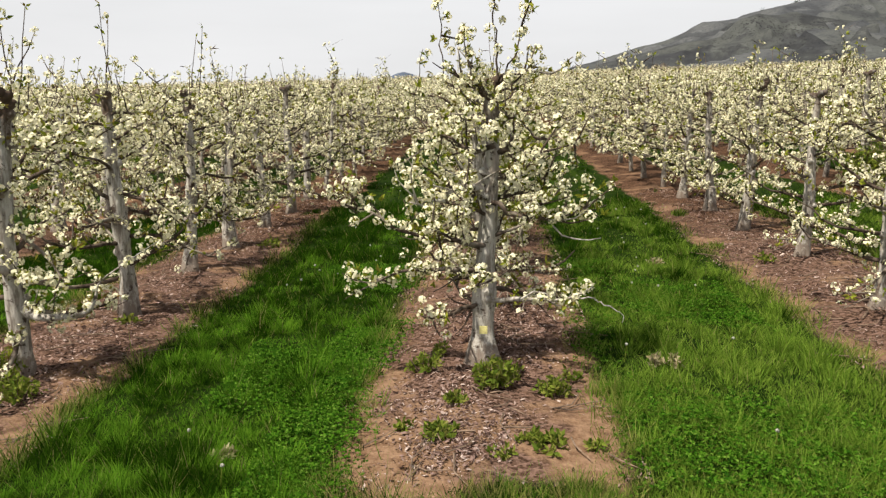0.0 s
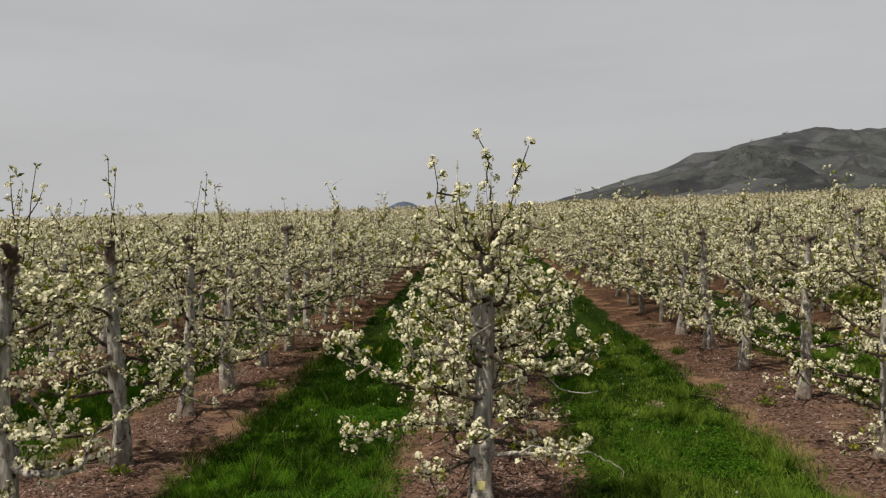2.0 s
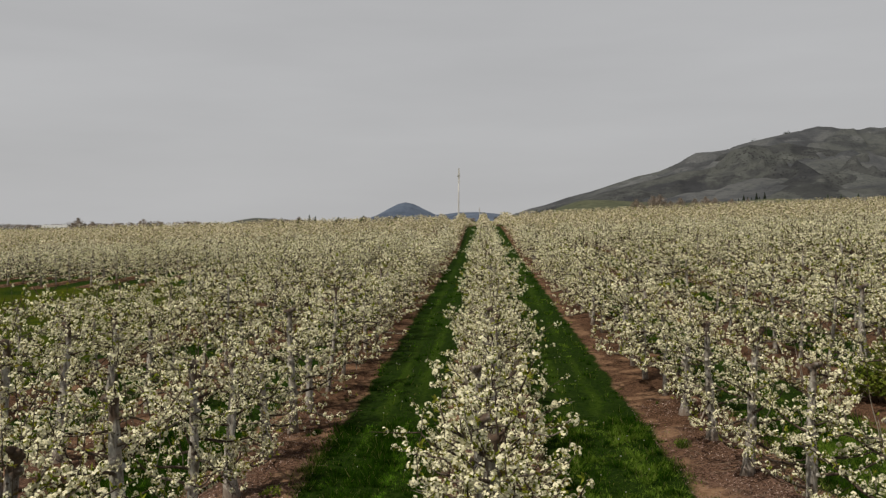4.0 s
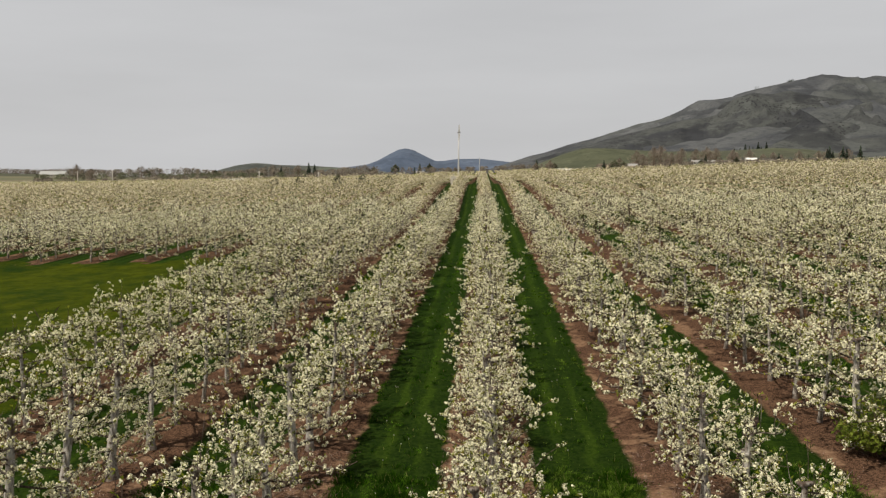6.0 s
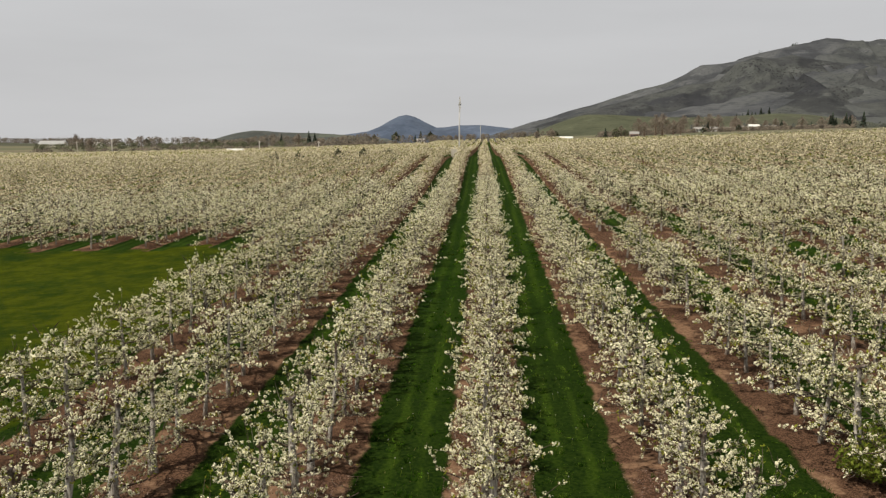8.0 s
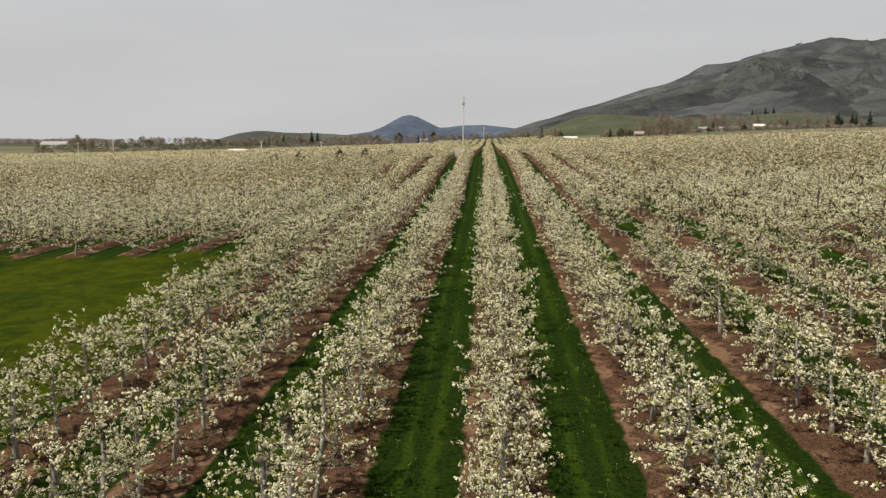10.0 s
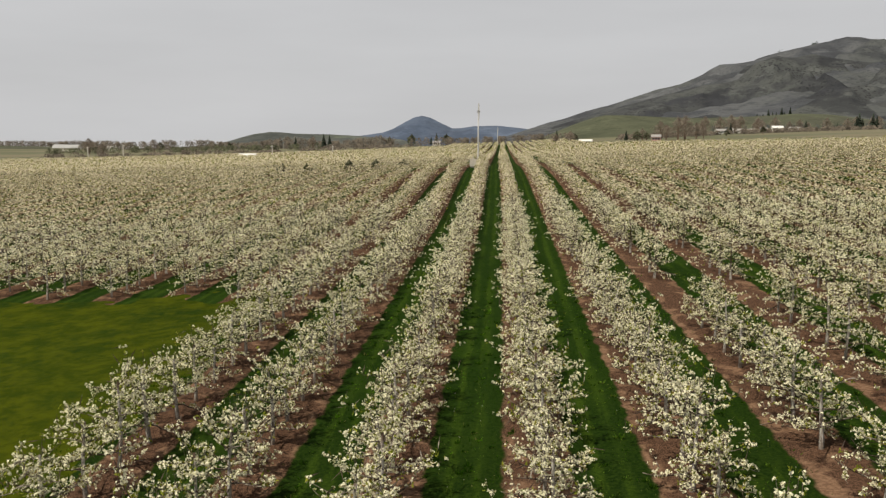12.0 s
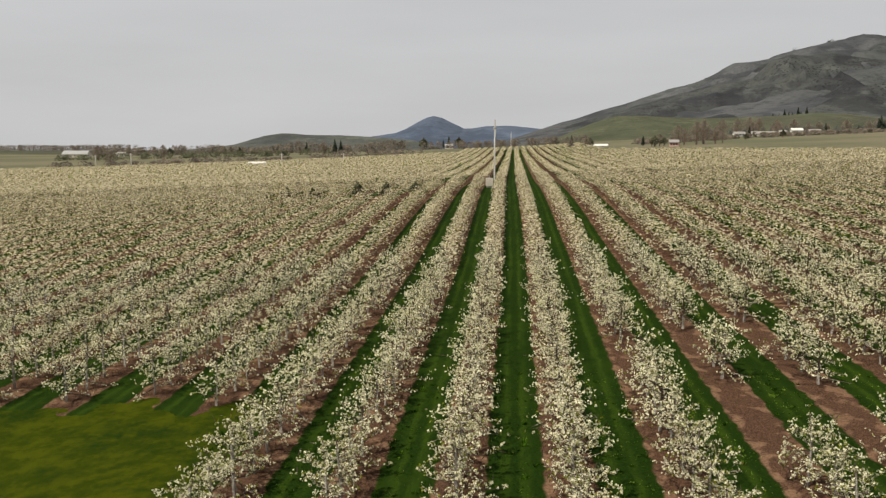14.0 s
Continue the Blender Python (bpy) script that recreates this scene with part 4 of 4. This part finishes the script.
def lone_tree(name, height, width, kind, seed, mats):
    """A distant tree: tapered trunk with limbs, and a ragged crown of small clumps."""
    r = np.random.default_rng(seed)
    root, trunk, crown = new(name), Soup(), Soup()
    trunk.tube([(0, 0, -0.3), (0.05, 0, height * 0.4), (0, 0.05, height * 0.9)], [width * 0.06 + 0.08, width * 0.04 + 0.06, 0.04], 6)
    if kind == "conifer":
        n = 220
        f = r.beta(1.0, 1.6, n)
        rad = width * (1 - f) * np.sqrt(r.uniform(0.1, 1, n)) * 0.5
        size = 0.09 * width + 0.12
    else:
        for _ in range(9):
            th, z = r.uniform(0, 6.28), r.uniform(0.3, 0.7) * height
            trunk.tube([(0, 0, z), (0.22 * width * np.cos(th), 0.22 * width * np.sin(th), z + 0.14 * height), (0.4 * width * np.cos(th), 0.4 * width * np.sin(th), z + 0.3 * height)], [0.1, 0.07, 0.02], 4)
        n = 240
        f = r.beta(2.0, 1.5, n)
        rad = width * 0.5 * np.sin(np.clip(f * 1.0 + 0.12, 0, 1) * np.pi) ** 0.6 * np.sqrt(r.uniform(0.1, 1, n)) * r.uniform(0.7, 1.15, n)
        size = 0.055 * width + 0.1
    th = r.uniform(0, 6.28, n)
    c = np.stack([rad * np.cos(th), rad * np.sin(th), height * (0.12 + 0.88 * f)], 1)
    if kind == "bare":
        c = np.repeat(c, 5, 0) + r.normal(0, 0.06 * width, (5 * n, 3))
        crown.add(*leaflets(c, r.normal(0, 0.55, (5 * n, 3)) + c * np.array([0.3, 0.3, 0.0]) + np.array([0, 0, 0.8]), 0.15 * width, 0.0075 * width, r))
    else:
        crown.add(*discs(c, r.normal(0, 0.8, (n, 3)) + np.array([-0.3, -0.5, 0.5]), size, 4, 0.3, r))
    part("trunk", trunk, mats[0], root)
    part("crown", crown, mats[1], root)
    return root


def stand(src, x, y, s=1.0, turn=0.0, first=False, up=0.0):
    m = pose(x, y, float(ground_z(x, y)) + up, 0, 0, turn) @ Matrix.Diagonal((s, s, s, 1))
    if first:
        src.matrix_basis = m
    else:
        src = copy_thing(src, Matrix.Identity(4))
        src.matrix_basis = m
    return src


bare = tagged(lone_tree("bare_tree", 10.0, 8.0, "bare", 71, (M_TWIG, M_BARETREE)), "leafless brown-twigged tree beyond the orchard", "tree", "bare trees")
fir = tagged(lone_tree("conifer", 12.0, 5.0, "conifer", 72, (M_TWIG, M_CONIFER)), "dark green conifer beyond the orchard", "tree", "conifers")
leafy = tagged(lone_tree("leafing_tree", 8.0, 7.5, "round", 73, (M_TWIG, M_OLIVE)), "olive-green tree coming into leaf", "tree", "leafing trees")
r = np.random.default_rng(74)
spots = [(83, 486, 1.0), (88, 496, 0.8), (93, 488, 1.15), (98, 494, 1.2), (103, 488, 0.85), (109, 497, 0.6), (74, 492, 0.65), (69, 488, 0.5), (147, 672, 0.9), (153, 690, 1.25), (160, 676, 0.7), (167, 700, 1.2), (173, 690, 1.3), (180, 705, 1.0), (187, 715, 1.25), (193, 690, 0.8), (200, 712, 1.1), (207, 725, 0.9), (216, 720, 1.1), (226, 716, 0.75), (236, 722, 0.9), (141, 690, 0.6), (245, 730, 0.7), (262, 735, 1.0), (250, 660, 0.8), (258, 664, 0.9), (268, 660, 0.85), (276, 668, 0.9), (-240, 560, 0.9), (-150, 640, 0.9), (-232, 470, 0.8), (-296, 580, 1.0), (27, 520, 0.6), (36, 526, 0.7)]
for i, (x, y, sc) in enumerate(spots):
    stand(bare, x, y, sc, r.uniform(0, 360), i == 0)
spots = [(249, 640, 0.8), (253, 646, 1.0), (257, 650, 0.7), (262, 644, 0.95), (268, 652, 0.8), (273, 640, 1.0), (240, 652, 0.45), (235, 704, 0.7), (118, 556, 0.5), (-78, 900, 1.1), (-84, 905, 0.8), (-150, 700, 0.9), (-156, 705, 1.0), (28, 532, 0.7), (66, 500, 0.5), (-176, 690, 0.8), (150, 600, 0.6)]
for i, (x, y, sc) in enumerate(spots):
    stand(fir, x, y, sc, r.uniform(0, 360), i == 0)
for x, sc in ((421, 0.8), (426, 0.6), (431, 0.75), (440, 1.25), (447, 0.9), (453, 0.8), (462, 1.35), (467, 0.8), (476, 1.3)):
    stand(fir, x, 1500, sc, r.uniform(0, 360), False, 45.0 + (x - 421) * 0.08 - float(ground_z(x, 1500)))
spots = [(70, 484, 0.75), (76, 490, 0.6), (40, 540, 0.7), (-60, 800, 1.3), (-95, 820, 1.4), (-118, 830, 1.2), (-270, 640, 0.9), (-215, 640, 0.8), (130, 530, 0.5), (160, 560, 0.6)]
for i, (x, y, sc) in enumerate(spots):
    stand(leafy, x, y, sc, r.uniform(0, 360), i == 0)
for x, y, sc in ((-24.6, 153, 0.37), (-30.0, 156, 0.36), (-36.0, 148, 0.35), (-20.2, 157, 0.33), (-41.0, 151, 0.34)):
    tagged(stand(leafy, x, y, sc, r.uniform(0, 360)), "dark green shrub filling a gap in the blossoming rows", "shrub", "shrubs").name = "shrub"


def wood_belt(name, x0, x1, y0, y1, n, low, high, mat, seed, label):
    """A belt of distant woodland with an uneven top."""
    r = np.random.default_rng(seed)
    s = Soup()
    for _ in range(n):
        f = r.uniform()
        x, y = x0 + (x1 - x0) * f + r.normal(0, 3), y0 + (y1 - y0) * f + r.normal(0, 8)
        rise = 0.5 + 0.5 * noise.noise(Vector((x / 45, y / 45, seed)))
        h, w, m = low + (high - low) * rise * r.uniform(0.6, 1.1), r.uniform(4, 8), 80
        z = r.uniform(0, 1, m)
        th = r.uniform(0, 6.28, m)
        rad = w * 0.6 * np.sqrt(1 - z ** 2.5) * np.sqrt(r.uniform(0.1, 1, m)) * r.uniform(0.7, 1.2, m)
        c = np.stack([x + rad * np.cos(th), y + rad * np.sin(th), float(ground_z(x, y)) - 0.3 + h * z], 1)
        s.add(*discs(c, r.normal(0, 0.3, (m, 3)) + np.array([-0.3, -0.7, 0.6]), 0.55, 3, 0.3, r))
    tagged(new(name, s.mesh(name, mat)), label, "woods", kind="stuff")


ridge("green_rise", -900, -330, 960, 220, smooth_line([(-900, 13), (-760, 15), (-620, 14), (-500, 12), (-420, 9), (-330, 3)]), M_MEADOW, "green rise behind the valley hedges", 40, 12, 0.1, 5, -12.0)
r = np.random.default_rng(79)
crest = Soup()
for _ in range(14):
    x = r.choice([1014, 1022, 1030, 908]) + r.normal(0, 5)
    h = r.uniform(5, 11)
    f = r.uniform(0, 1, 9)
    c = np.stack([x + r.normal(0, 1, 9) * 2.2 * (1.1 - f), 2990 + r.normal(0, 6, 9), skyline(x) + 1 + h * f], 1)
    crest.add(*discs(c, r.normal(0, 1, (9, 3)), 1.5, 4, 0.2, r))
tagged(new("ridge_trees", crest.mesh("ridge_trees", M_CONIFER)), "dark trees along the mountain's crest", "woods", kind="stuff")
wood_belt("orchard_hedge", -70, -260, 545, 462, 90, 2, 6.5, M_HEDGE, 80, "brown leafless hedge along the orchard's far edge")
wood_belt("field_bushes", -310, -470, 420, 380, 50, 1, 4, M_OLIVE, 87, "olive bushes past the orchard's corner")
wood_belt("far_wood", -385, -110, 740, 790, 240, 5, 12, M_HEDGE, 81, "brown leafless hedgerow woods past the orchard")
wood_belt("dark_wood", -800, -560, 1230, 1180, 300, 8, 15, M_HEDGE, 82, "dark far wood on the valley floor")
wood_belt("green_hedge", -330, -150, 590, 640, 70, 3, 6, M_OLIVE, 83, "green spring hedge past the orchard")
wood_belt("valley_wood", -90, 60, 760, 860, 80, 5, 10, M_HEDGE, 84, "brown valley wood behind the orchard")
wood_belt("farm_hedge", 70, 260, 540, 640, 110, 2, 4.5, M_HEDGE, 85, "leafless hedge below the mountain")
wood_belt("slope_wood", 150, 520, 760, 860, 120, 4, 9, M_LOWHILL, 86, "grey scrub at the mountain's foot")


def house(name, x, y, w, d, h, wall, roof, turn, label):
    root = new(name)
    body, top = Soup(), Soup()
    body.box(-w / 2, w / 2, -d / 2, d / 2, -0.4, h)
    body.add([(-w / 2, -d / 2, h), (-w / 2, d / 2, h), (-w / 2, 0, h + d * 0.28), (w / 2, -d / 2, h), (w / 2, d / 2, h), (w / 2, 0, h + d * 0.28)], [(0, 1, 2), (3, 5, 4)])
    e, t = 0.4, 0.18
    for sy in (-1, 1):
        pr = [(-w / 2 - e, sy * (d / 2 + e), h - 0.15), (w / 2 + e, sy * (d / 2 + e), h - 0.15), (w / 2 + e, 0, h + d * 0.28 + 0.1), (-w / 2 - e, 0, h + d * 0.28 + 0.1)]
        v = pr + [(a, b, c + t) for a, b, c in pr]
        q = [(0, 1, 2, 3), (4, 5, 6, 7), (0, 1, 5, 4), (1, 2, 6, 5), (2, 3, 7, 6), (3, 0, 4, 7)]
        top.add(v, [k for a, b, c, g in q for k in ((a, b, c), (a, c, g))])
    part("wall", body, wall, root)
    part("roof", top, roof, root)
    for i in range(3):
        win = Soup()
        cx = (i - 1) * w * 0.3
        win.box(cx - 0.55, cx + 0.55, -d / 2 - 0.05, -d / 2 - 0.01, h * 0.35, h * 0.75)
        part("window", win, M_GLASS, root)
    root.matrix_basis = pose(x, y, float(ground_z(x, y)), 0, 0, turn)
    return tagged(root, label, "house")


house("barn", -362, 672, 20, 9, 2.6, M_CREAM, M_STEEL, 6, "long white metal barn past the orchard")
house("shed", -322, 668, 7, 5, 2.4, M_CREAM, M_ROOF, -4, "small pale shed beside the barn")
house("polytunnel", -133, 424, 8, 3.4, 1.6, M_WHITE, M_WHITE, 3, "low white covered shelter among the trees")
house("farmhouse", 79, 476, 4.6, 4, 2.2, M_PINK, M_ROOF, -12, "pink farmhouse among bare trees")
house("house", 159, 664, 8, 5, 1.8, M_WHITE, M_ROOF, 8, "pale house with a grey roof among bare trees")
house("house", 177, 664, 18, 5, 1.3, M_WHITE, M_ROOF, -5, "white house with a grey roof")
house("house", 206, 682, 8, 5, 2.9, M_WHITE, M_WHITE, 0, "tall white house below the mountain")
house("house", 220, 684, 9, 5, 1.6, M_WHITE, M_ROOF, 5, "low white house below the mountain")
house("house", 194, 676, 5, 4, 2.0, M_CREAM, M_ROOF, 0, "small cream house below the mountain")
house("farm_shed", 44, 545, 14, 3, 0.7, M_WHITE, M_WHITE, -14, "long low white farm shed")
house("cottage", -76, 880, 8, 6, 3.0, M_CREAM, M_ROOF, 0, "cream cottage on the far rise")


def wind_machine(x, y, h, turn, label, boxed):
    """An orchard frost fan: tapered tower, gearbox and two blades, engine box at its foot."""
    root = new("wind_machine")
    s = Soup()
    s.tube([(0, 0, -0.2), (0, 0, h * 0.5), (0, 0, h)], [0.19, 0.15, 0.11], 12)
    part("tower", s, M_TOWER, root, smooth=True)
    s = Soup()
    s.box(-0.28, 0.28, -0.5, 0.4, h - 0.1, h + 0.32)
    part("gearbox", s, M_STEEL, root)
    s = Soup()
    s.tube([(0, -0.62, h + 0.1), (0, -0.45, h + 0.1)], [0.12, 0.16], 10)
    part("hub", s, M_STEEL, root)
    for k in (-1, 1):
        s = Soup()
        v = []
        for f in (0.05, 0.4, 1.0):
            w = 0.2 - 0.09 * f
            for dx, dy in ((-w, 0.03 + 0.03 * (1 - f)), (w, -0.03), (w, -0.05), (-w, 0.0)):
                v.append((dx, -0.6 + dy, h + 0.1 + k * 1.7 * f))
        f = []
        for a in (0, 4):
            for j in range(4):
                b = (j + 1) % 4
                f += [(a + j, a + b, a + 4 + b), (a + j, a + 4 + b, a + 4 + j)]
        f += [(8, 9, 10), (8, 10, 11)]
        s.add(v, f)
        part("blade", s, M_TOWER, root)
    s = Soup()
    s.box(-0.6, 0.6, -0.6, 0.6, -0.3, 0.12)
    part("base", s, M_STEEL, root)
    if boxed:
        s = Soup()
        s.box(-1.65, -0.35, -0.7, 0.7, 0.25, 1.75)
        s.box(-1.5, -0.5, -0.55, 0.55, -0.3, 0.25)
        box = part("engine_box", s, M_CREAM, root, "cream engine box")
        s = Soup()
        s.tube([(-1.0, 0.2, 1.75), (-1.0, 0.2, 2.3)], [0.06, 0.06], 8)
        part("exhaust", s, M_STEEL, box)
    root.matrix_basis = pose(x, y, float(ground_z(x, y)), 0, 0, turn)
    return tagged(root, label, "wind machine", "wind machines")


wind_machine(-7.4, 178, 11.2, 8, "white frost-fan tower with two blades and engine box", True)
wind_machine(-9.2, 588, 10.6, 20, "more distant white frost-fan tower among the trees", False)


def utility_pole(x, y, h):
    root = new("utility_pole")
    s = Soup()
    s.tube([(0, 0, -0.3), (0, 0, h)], [0.27, 0.2], 8)
    part("pole", s, M_POLEWOOD, root)
    s = Soup()
    s.box(-1.0, 1.0, -0.08, 0.08, h - 0.7, h - 0.52)
    part("crossarm", s, M_POLEWOOD, root)
    root.matrix_basis = pose(x, y, float(ground_z(x, y)), 0, 0, 12)
    tagged(root, "weathered wooden utility pole at the orchard's edge", "utility pole", "utility poles")


for x, y, h in ((-220, 430, 7.5), (-201, 430, 8.2), (-121.5, 428, 6.5), (-91.5, 434, 5.5)):
    utility_pole(x, y, h)

# ---------------------------------------------------------------- small growth and litter
def weed(x, y, radius, height, count, seed, label, mat=M_WEED):
    """A low mound of leafy stems."""
    r = np.random.default_rng(seed)
    root, stems, leaf = new("weed"), Soup(), Soup()
    n = count // 8
    for _ in range(n):
        th, k = r.uniform(0, 6.28), np.sqrt(r.uniform(0, 1))
        tip = np.array([np.cos(th) * k * radius, np.sin(th) * k * radius, height * r.uniform(0.5, 1.0) * (1.05 - 0.6 * k * k)])
        stems.tube([(tip[0] * 0.3, tip[1] * 0.3, -0.02), tip], [0.004, 0.002], 3, False)
        f = r.uniform(0.35, 1.0, 8)[:, None]
        c = np.array([tip[0] * 0.3, tip[1] * 0.3, 0]) * (1 - f) + tip * f
        leaf.add(*leaflets(c, r.normal(0, 1, (8, 3)) + np.array([0, 0, 0.5]), 0.05 + 0.06 * radius, 0.012 + 0.018 * radius, r))
    tagged(part("stem", stems, M_TWIG, root), kind="stuff")
    part("foliage", leaf, mat, root)
    root.matrix_basis = pose(x, y, land(x, y))
    tagged(root, label, "weed", "weeds")


for i, (x, y, rad, h, n) in enumerate(((0.09, -0.62, 0.21, 0.23, 600), (0.24, -0.30, 0.12, 0.14, 110), (0.57, -0.72, 0.14, 0.18, 240), (-0.26, -1.66, 0.16, 0.08, 190), (0.36, -1.70, 0.13, 0.05, 120), (0.48, -1.78, 0.19, 0.06, 180), (-0.50, -0.15, 0.17, 0.17, 190), (-0.20, -0.98, 0.14, 0.09, 130), (0.78, -1.75, 0.1, 0.05, 60), (-0.36, 0.3, 0.12, 0.12, 80),
                                            (-4.28, -0.2, 0.26, 0.34, 320), (-3.86, -0.72, 0.24, 0.24, 300), (0.75, -0.35, 0.12, 0.1, 70), (-3.6, 6.4, 0.2, 0.2, 140), (3.75, 4.2, 0.16, 0.14, 100), (-0.57, -1.45, 0.1, 0.05, 60), (0.15, -1.95, 0.1, 0.05, 50), (-3.9, 1.6, 0.14, 0.12, 80))):
    weed(x, y, rad, h, n, 300 + i, "leafy green weed tuft growing in bare soil")
for i, (x, y, rad) in enumerate(((1.63, -0.04, 0.10), (-1.75, -1.84, 0.08), (2.33, 4.42, 0.12), (1.50, -0.02, 0.06))):
    weed(x, y, rad, 0.11, 130, 360 + i, "pale dead tuft among green grass", M_STRAW)
weed(8.7, 11.8, 1.0, 1.35, 3600, 390, "yellow-green leafy shrub standing in the tree row")

STRIPS = (-8.4, -4.2, 0.0, 4.2, 8.4)
r = np.random.default_rng(500)
n = 78000
x = np.take(STRIPS, r.choice(5, n, p=[0.06, 0.26, 0.40, 0.23, 0.05])) + np.clip(r.normal(0, 0.55, n), -1.05, 1.05)
y = -2.35 + 15 * r.uniform(0, 1, n) ** 1.7
heap = np.sin(1.9 * x + 0.7 * y) * np.sin(1.4 * y - x) + 0.7 * np.sin(4.3 * x - 1.1 * y) * np.sin(3.1 * y + 0.6) + 0.55 * np.clip(y + 0.6, -0.9, 0.9) + 0.4 * (np.abs(x) > 3)
keep = heap + r.normal(0, 0.4, n) > 0.1
x, y = x[keep], y[keep]
n = len(x)
z = ground_z(x, y) + bumps(x, y) + r.uniform(0.003, 0.022, n)
c = np.stack([x, y, z], 1)
th, ln, tilt = r.uniform(0, 6.28, n), r.uniform(0.006, 0.024, n) * np.where(r.random(n) < 0.08, 1.8, 1.0), r.normal(0, 0.4, (n, 2))
w = ln * r.uniform(0.22, 0.6, n)
along = np.stack([np.cos(th), np.sin(th), tilt[:, 0]], 1) * ln[:, None]
across = np.stack([-np.sin(th), np.cos(th), tilt[:, 1]], 1) * w[:, None]
litter = Soup()
base = np.arange(n)[:, None] * 4
litter.add(np.stack([c - along, c + across, c + along * 0.9, c - across * 0.8], 1), np.stack([np.hstack([base, base + 1, base + 2]), np.hstack([base, base + 2, base + 3])], 1))
tagged(new("bark_litter", litter.mesh("bark_litter", M_CHIP)), "grey-brown bark chips and dead leaves on soil", "litter", kind="stuff")
sticks = Soup()
for _ in range(420):
    sx, sy = float(np.take(STRIPS, r.integers(1, 4))) + r.uniform(-1.0, 1.0), -2.3 + 15 * r.uniform() ** 1.3
    th, ln = r.uniform(0, 6.28), r.uniform(0.1, 0.55)
    pts = [(sx + ln * f * np.cos(th + 0.4 * f), sy + ln * f * np.sin(th + 0.4 * f)) for f in (0, 0.5, 1)]
    sticks.tube([(a, b, land(a, b) + 0.012 + r.uniform(0, 0.03)) for a, b in pts], [0.007, 0.006, 0.003], 4)
tagged(new("fallen_twigs", sticks.mesh("fallen_twigs", M_TWIG)), "thin pruned twigs scattered on bare soil", "twigs", kind="stuff")

r = np.random.default_rng(510)
n = 42000
x = np.where(r.random(n) < 0.55, r.uniform(-2.2, -0.7, n), r.uniform(0.75, 2.8, n))
y = r.uniform(-2.9, 4.5, n)
keep = in_grass(x, y, r) & (np.sin(2.1 * x + 1.3 * y) + np.sin(1.7 * y - 0.8 * x) + 1.3 * (x < 0) * (y < 1.5) * (x > -1.5) + r.normal(0, 0.4, n) > np.where(x > 0, 0.45, 0.75))
x, y = x[keep], y[keep]
z = ground_z(x, y) + bumps(x, y) + r.uniform(0.03, 0.085, len(x)) + 0.02 * np.sin(9 * x) * np.sin(8 * y)
clover = Soup()
th = r.uniform(0, 6.28, len(x))
for k in range(3):
    ways = np.stack([np.cos(th + 2.1 * k), np.sin(th + 2.1 * k), np.full(len(x), 0.25)], 1) + r.normal(0, 0.22, (len(x), 3))
    clover.add(*leaflets(np.stack([x, y, z], 1), ways, 0.024, 0.0095, r))
tagged(new("clover", clover.mesh("clover", M_CLOVER)), "low green clover along the grass edge", "clover", kind="stuff")


def seed_head(x, y, h, label):
    """A dandelion clock on its stalk."""
    rr = np.random.default_rng(int(1000 + 97 * x + 31 * y))
    root, stalk, head = new("dandelion"), Soup(), Soup()
    stalk.tube([(0, 0, -0.02), (0.01, 0, h * 0.6), (0.015, 0.01, h)], [0.004, 0.0035, 0.003], 4)
    o = rr.normal(0, 1, (70, 3))
    o /= np.linalg.norm(o, axis=1)[:, None]
    head.add(*discs(np.array([0.015, 0.01, h]) + o * 0.011, o, 0.0055, 4, 0.1, rr))
    part("stalk", stalk, M_WEED, root)
    part("seed_head", head, M_FLUFF, root, "white fluffy seed head")
    root.matrix_basis = pose(x, y, land(x, y))
    tagged(root, label, "dandelion", "dandelions")


for x, y in ((-2.05, -1.7), (-1.62, -2.3), (1.25, 0.1), (1.7, 2.6), (2.2, 0.2), (2.0, 5.2), (-2.2, 3.6), (-1.8, 5.5), (-2.5, 8.2), (2.4, 8.8), (1.9, -1.9), (-2.4, 11.5), (1.6, 12.4), (2.3, 15.2)):
    seed_head(x, y, 0.17, "white dandelion seed head standing in grass")
clock = [o for o in scene.objects if o.name.startswith("dandelion")]
r = np.random.default_rng(77)
for i in range(110):                                  # more of them up the nearer lanes
    y = 2.0 + 32 * r.random() ** 1.2
    x = r.choice((-2.1, 2.1, 2.1, -2.1, -6.3, 6.3)) + r.uniform(-0.85, 0.85) + float(drift(y))
    s = r.uniform(0.8, 1.25)
    copy_thing(clock[i % len(clock)], Matrix.Identity(4)).matrix_basis = pose(x, y, land(x, y), r.uniform(-9, 9), r.uniform(-9, 9), r.uniform(0, 360)) @ Matrix.Diagonal((s, s, s, 1))
